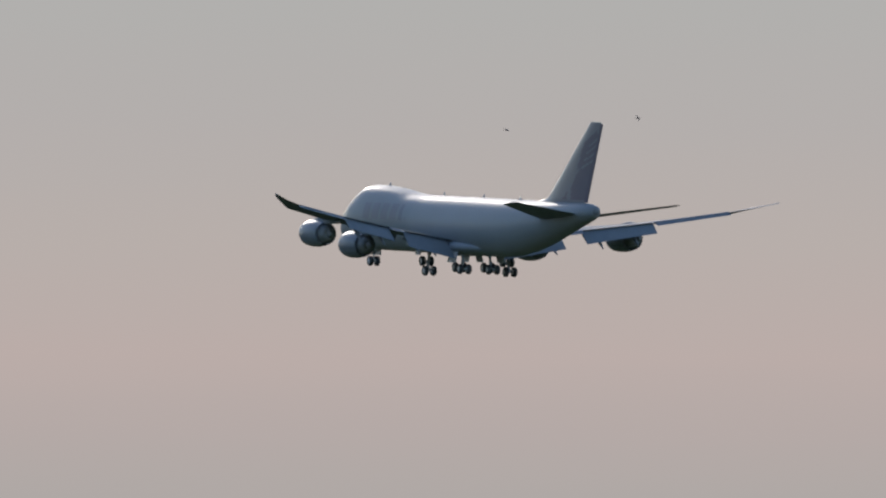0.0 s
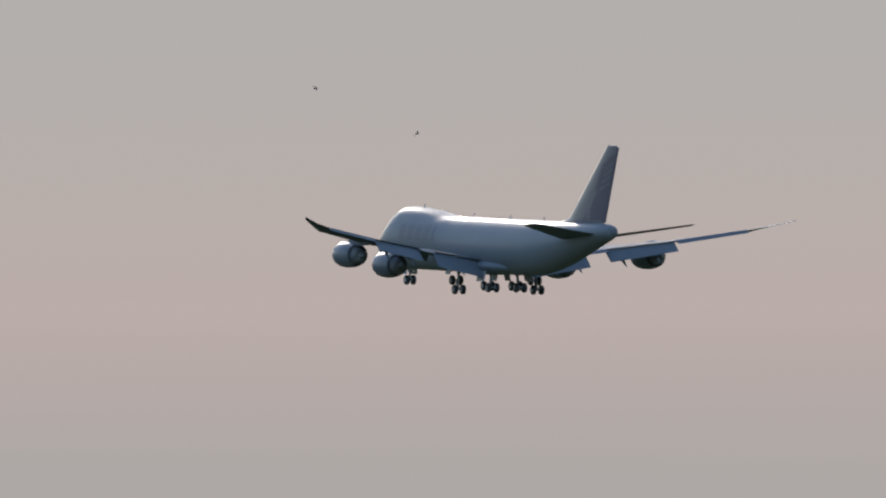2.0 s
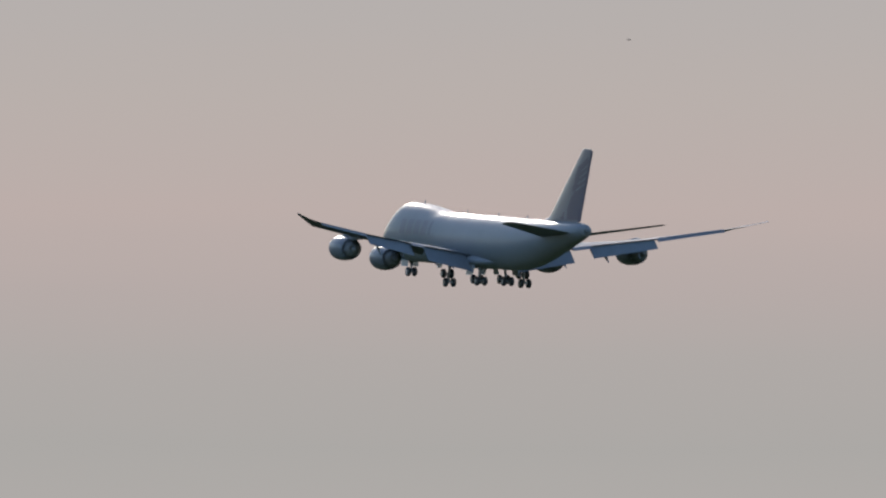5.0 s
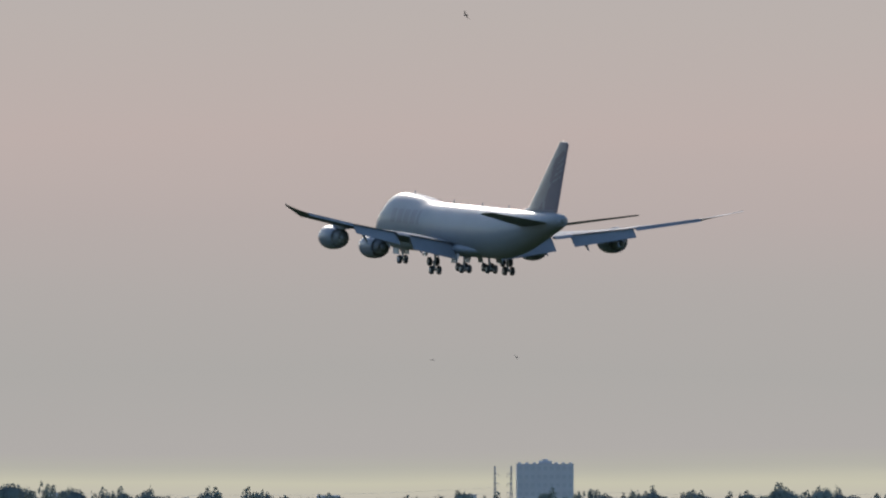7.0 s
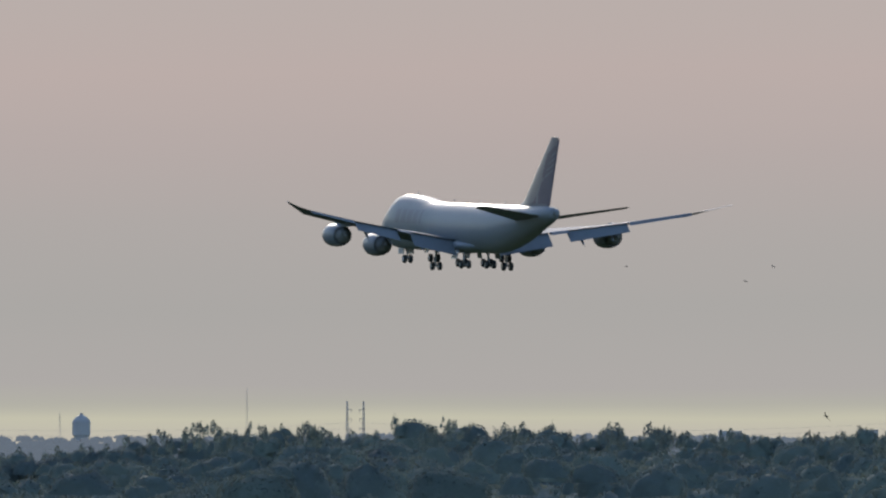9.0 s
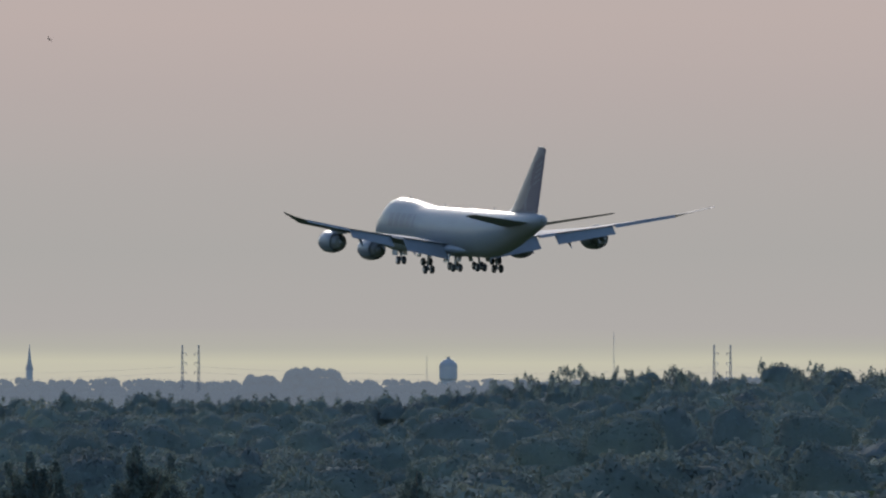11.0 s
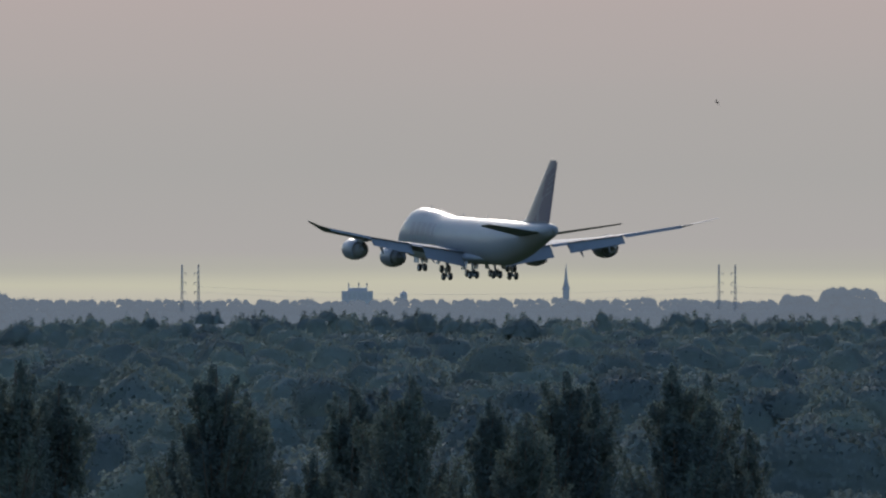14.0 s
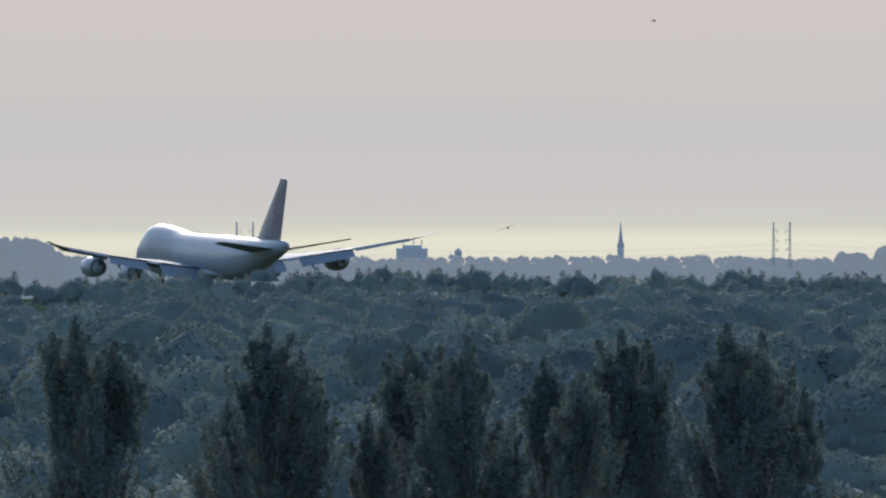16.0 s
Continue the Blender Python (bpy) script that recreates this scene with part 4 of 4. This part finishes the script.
for s in (1, -1):
    bm = bmesh.new()
    box(bm, -8.6, -6.0, -0.04, 0.04, 1.35, 2.35, 0.02)
    for v in bm.verts:
        v.co = local((v.co.x, s * (0.75 + v.co.y), v.co.z))
    part("nose_gear_door", bm, GEAR, jet)


# ---------------------------------------------------------------- swifts
def swift(label="dark swift in flight with narrow curved wings"):
    root = empty("swift", 0, 0, 50, label, "bird", "swifts over the field")
    bm = spin(bmesh.new(), [(0.085, 0.004), (0.07, 0.014), (0.03, 0.021), (-0.02, 0.02), (-0.06, 0.01), (-0.08, 0.004)], (0, 0, 0), "X", 10)
    part("body", bm, FEATHER, root, "", True)
    for s in (1, -1):
        bm = bmesh.new()
        rings = []
        for u, x, c, z in ((0.0, 0.03, 0.055, 0.0), (0.3, 0.045, 0.05, 0.012), (0.6, 0.025, 0.036, 0.016), (0.85, -0.02, 0.02, 0.012), (1.0, -0.06, 0.004, 0.006)):
            y = s * (0.012 + 0.185 * u)
            rings.append([Vector((x, y, z)), Vector((x - c * 0.4, y, z + 0.004)), Vector((x - c, y, z)), Vector((x - c * 0.4, y, z - 0.003))])
        loft(bm, rings)
        part("wing", bm, FEATHER, root)
        bm = bmesh.new()
        loft(bm, [[Vector((-0.06, s * 0.002, 0)), Vector((-0.06, s * 0.012, 0.002)), Vector((-0.06, s * 0.008, -0.002))], [Vector((-0.125, s * 0.018, 0)), Vector((-0.122, s * 0.023, 0.001)), Vector((-0.122, s * 0.02, -0.001))]])
        part("tail_feather", bm, FEATHER, root)
    return root


# seconds, across and down in lens units of the whole sweep; distance; size; lean
BIRDS = [
    (500, (50, 50, 35, 25, 20, 15), (-78, -80, -75, -58, -38, -22), ((14.1, -432, 495), (14.5, -141, 456), (14.9, 120, 437), (15.3, 292, 451), (15.7, 381, 509), (16.0, 360, 578))),
    (900, 80, 30, ((1.5, 4144, -487), (2.0, 4404, -410), (2.5, 4692, -386), (3.0, 4952, -427))),
    (900, 85, -25, ((1.5, 4326, -390), (2.0, 4585, -330), (2.5, 4817, -338), (3.0, 5053, -360))),
    (1000, 70, 20, ((0.0, 5720, -419), (0.5, 5738, -417))),
    (1000, 75, 35, ((0.0, 5955, -441), (0.5, 5966, -457))),
    (1100, 85, 10, ((3.6, 3228, 237), (3.9, 3320, 255), (4.2, 3429, 268))),
    (1300, 60, 10, ((6.5, 2684, 377), (7.0, 2635, 381), (7.5, 2601, 377), (8.2, 2446, 913))),
    (1300, 60, 30, ((6.5, 2824, 317), (7.0, 2783, 376), (7.5, 2750, 374), (8.2, 2646, 913))),
    (1000, -60, 40, ((11.5, 731, 336), (12.0, 851, 191), (12.5, 769, 216), (13.0, 833, 220), (14.5, 814, 299), (15.0, 732, 282))),
    (1300, -60, 20, ((12.0, 1381, 321), (12.5, 1332, 348), (13.0, 1285, 341), (14.2, 1438, -185))),
    (1300, 60, 20, ((8.5, 2521, 366), (9.0, 2477, 356), (9.2, 2461, 372))),
    (800, -50, 45, ((8.5, 2639, 629), (9.0, 2620, 595), (9.2, 2631, 597))),
    (900, 80, 15, ((15.5, 472, 221), (16.0, 619, 212))),
    (1100, 80, 25, ((2.5, 4713, -533), (3.0, 4689, -358), (3.5, 4751, -76))),
    (1100, 80, -20, ((2.5, 4664, -475), (3.0, 4661, -383), (3.5, 4870, -330))),
]

first_swift = swift()
flock = [first_swift] + [copy_thing(first_swift, pose(0, 0, 50)) for _ in BIRDS[1:]]


# ---------------------------------------------------------------- what moves
# seconds, place of the jet's middle, heading (clockwise), pitch and bank
FLIGHT = [
    (0.0, 340.60, 3181.82, 72.19, -18.180, 2.209, 0.544),
    (0.5, 327.23, 3214.11, 70.61, -18.132, 2.450, -0.550),
    (1.0, 313.87, 3246.40, 69.00, -18.020, 2.470, -1.137),
    (1.5, 300.51, 3278.69, 67.36, -18.093, 2.244, -0.903),
    (2.0, 287.15, 3310.98, 65.70, -18.098, 1.996, 0.018),
    (2.5, 273.78, 3343.27, 64.01, -18.076, 1.814, 0.831),
    (3.0, 260.42, 3375.56, 62.29, -17.995, 1.675, 1.306),
    (3.5, 247.06, 3407.85, 60.54, -17.860, 1.675, 1.397),
    (4.0, 233.70, 3440.14, 58.76, -17.694, 1.921, 1.207),
    (6.5, 166.88, 3601.59, 49.44, -17.324, 2.541, 0.481),
    (7.0, 153.52, 3633.88, 47.49, -17.299, 2.342, 0.672),
    (7.5, 140.16, 3666.17, 45.52, -17.240, 2.076, 0.921),
    (8.0, 126.79, 3698.46, 43.51, -17.335, 1.673, 0.621),
    (8.5, 113.43, 3730.75, 41.48, -17.317, 1.256, 0.276),
    (9.0, 100.07, 3763.04, 39.41, -17.284, 1.190, 0.289),
    (11.5, 33.26, 3924.49, 28.67, -18.325, 1.501, -0.986),
    (12.0, 19.89, 3956.78, 26.44, -18.430, 1.073, -0.918),
    (12.5, 6.53, 3989.07, 24.18, -18.430, 1.008, -0.020),
    (13.0, -6.83, 4021.36, 21.89, -18.549, 1.252, 0.439),
    (13.5, -20.20, 4053.65, 19.57, -18.668, 1.352, 0.428),
    (14.0, -33.56, 4085.94, 17.22, -18.756, 1.521, -0.378),
    (14.5, -46.92, 4118.23, 14.85, -18.919, 1.705, -0.781),
    (15.0, -60.28, 4150.52, 12.44, -19.110, 1.688, -1.399),
    (15.5, -73.65, 4182.81, 10.01, -19.109, 1.651, -1.483),
    (16.0, -87.01, 4215.10, 7.55, -19.238, 1.469, -1.370),
]


def attitude(yaw, pitch, bank):
    y, p, b = radians(yaw), radians(pitch), radians(bank)
    f = Vector((math.sin(y) * math.cos(p), math.cos(y) * math.cos(p), math.sin(p)))
    l0 = Vector((-math.cos(y), math.sin(y), 0))
    u0 = f.cross(l0)
    left = math.cos(b) * l0 + math.sin(b) * u0
    up = f.cross(left)
    return Matrix((f, left, up)).transposed().to_4x4()


def motions():
    walk(jet, [(t, Matrix.Translation((x, y, z)) @ attitude(a, p, b)) for t, x, y, z, a, p, b in FLIGHT])
    for ob, (d, yaws, banks, pts) in zip(flock, BIRDS):
        pts = list(pts)
        banks = list(banks) if isinstance(banks, tuple) else [banks] * len(pts)
        yaws = list(yaws) if isinstance(yaws, tuple) else [yaws] * len(pts)
        (t0, x0, y0), (t1, x1, y1) = pts[0], pts[1]
        v = (x1 - x0) / (t1 - t0)
        if t0 > 0:                      # kept above the camera's view until shortly before its first point
            early = [(0.0, x0 - v * t0, y0 - 700 - 100 * t0)] + ([(t0 - 1.0, x0 - v, y0 - 700)] if t0 > 1.2 else [])
            pts, banks, yaws = early + pts, banks[:1] * len(early) + banks, yaws[:1] * len(early) + yaws
        (t0, x0, y0), (t1, x1, y1) = pts[-2], pts[-1]
        v = (x1 - x0) / (t1 - t0)
        if t1 < 16:                     # and taken up out of the view after its last point
            late = ([(t1 + 1.0, x1 + v, y1 - 700)] if t1 < 14.8 else []) + [(16.0, x1 + v * (16 - t1), y1 - 700 - 100 * (16 - t1))]
            pts, banks, yaws = pts + late, banks + banks[-1:] * len(late), yaws + yaws[-1:] * len(late)
        walk(ob, [(t, Matrix.Translation((bearing(px, d), d, height(py, d))) @ attitude(yw, 5, bk)) for (t, px, py), bk, yw in zip(pts, banks, yaws)])


motions()
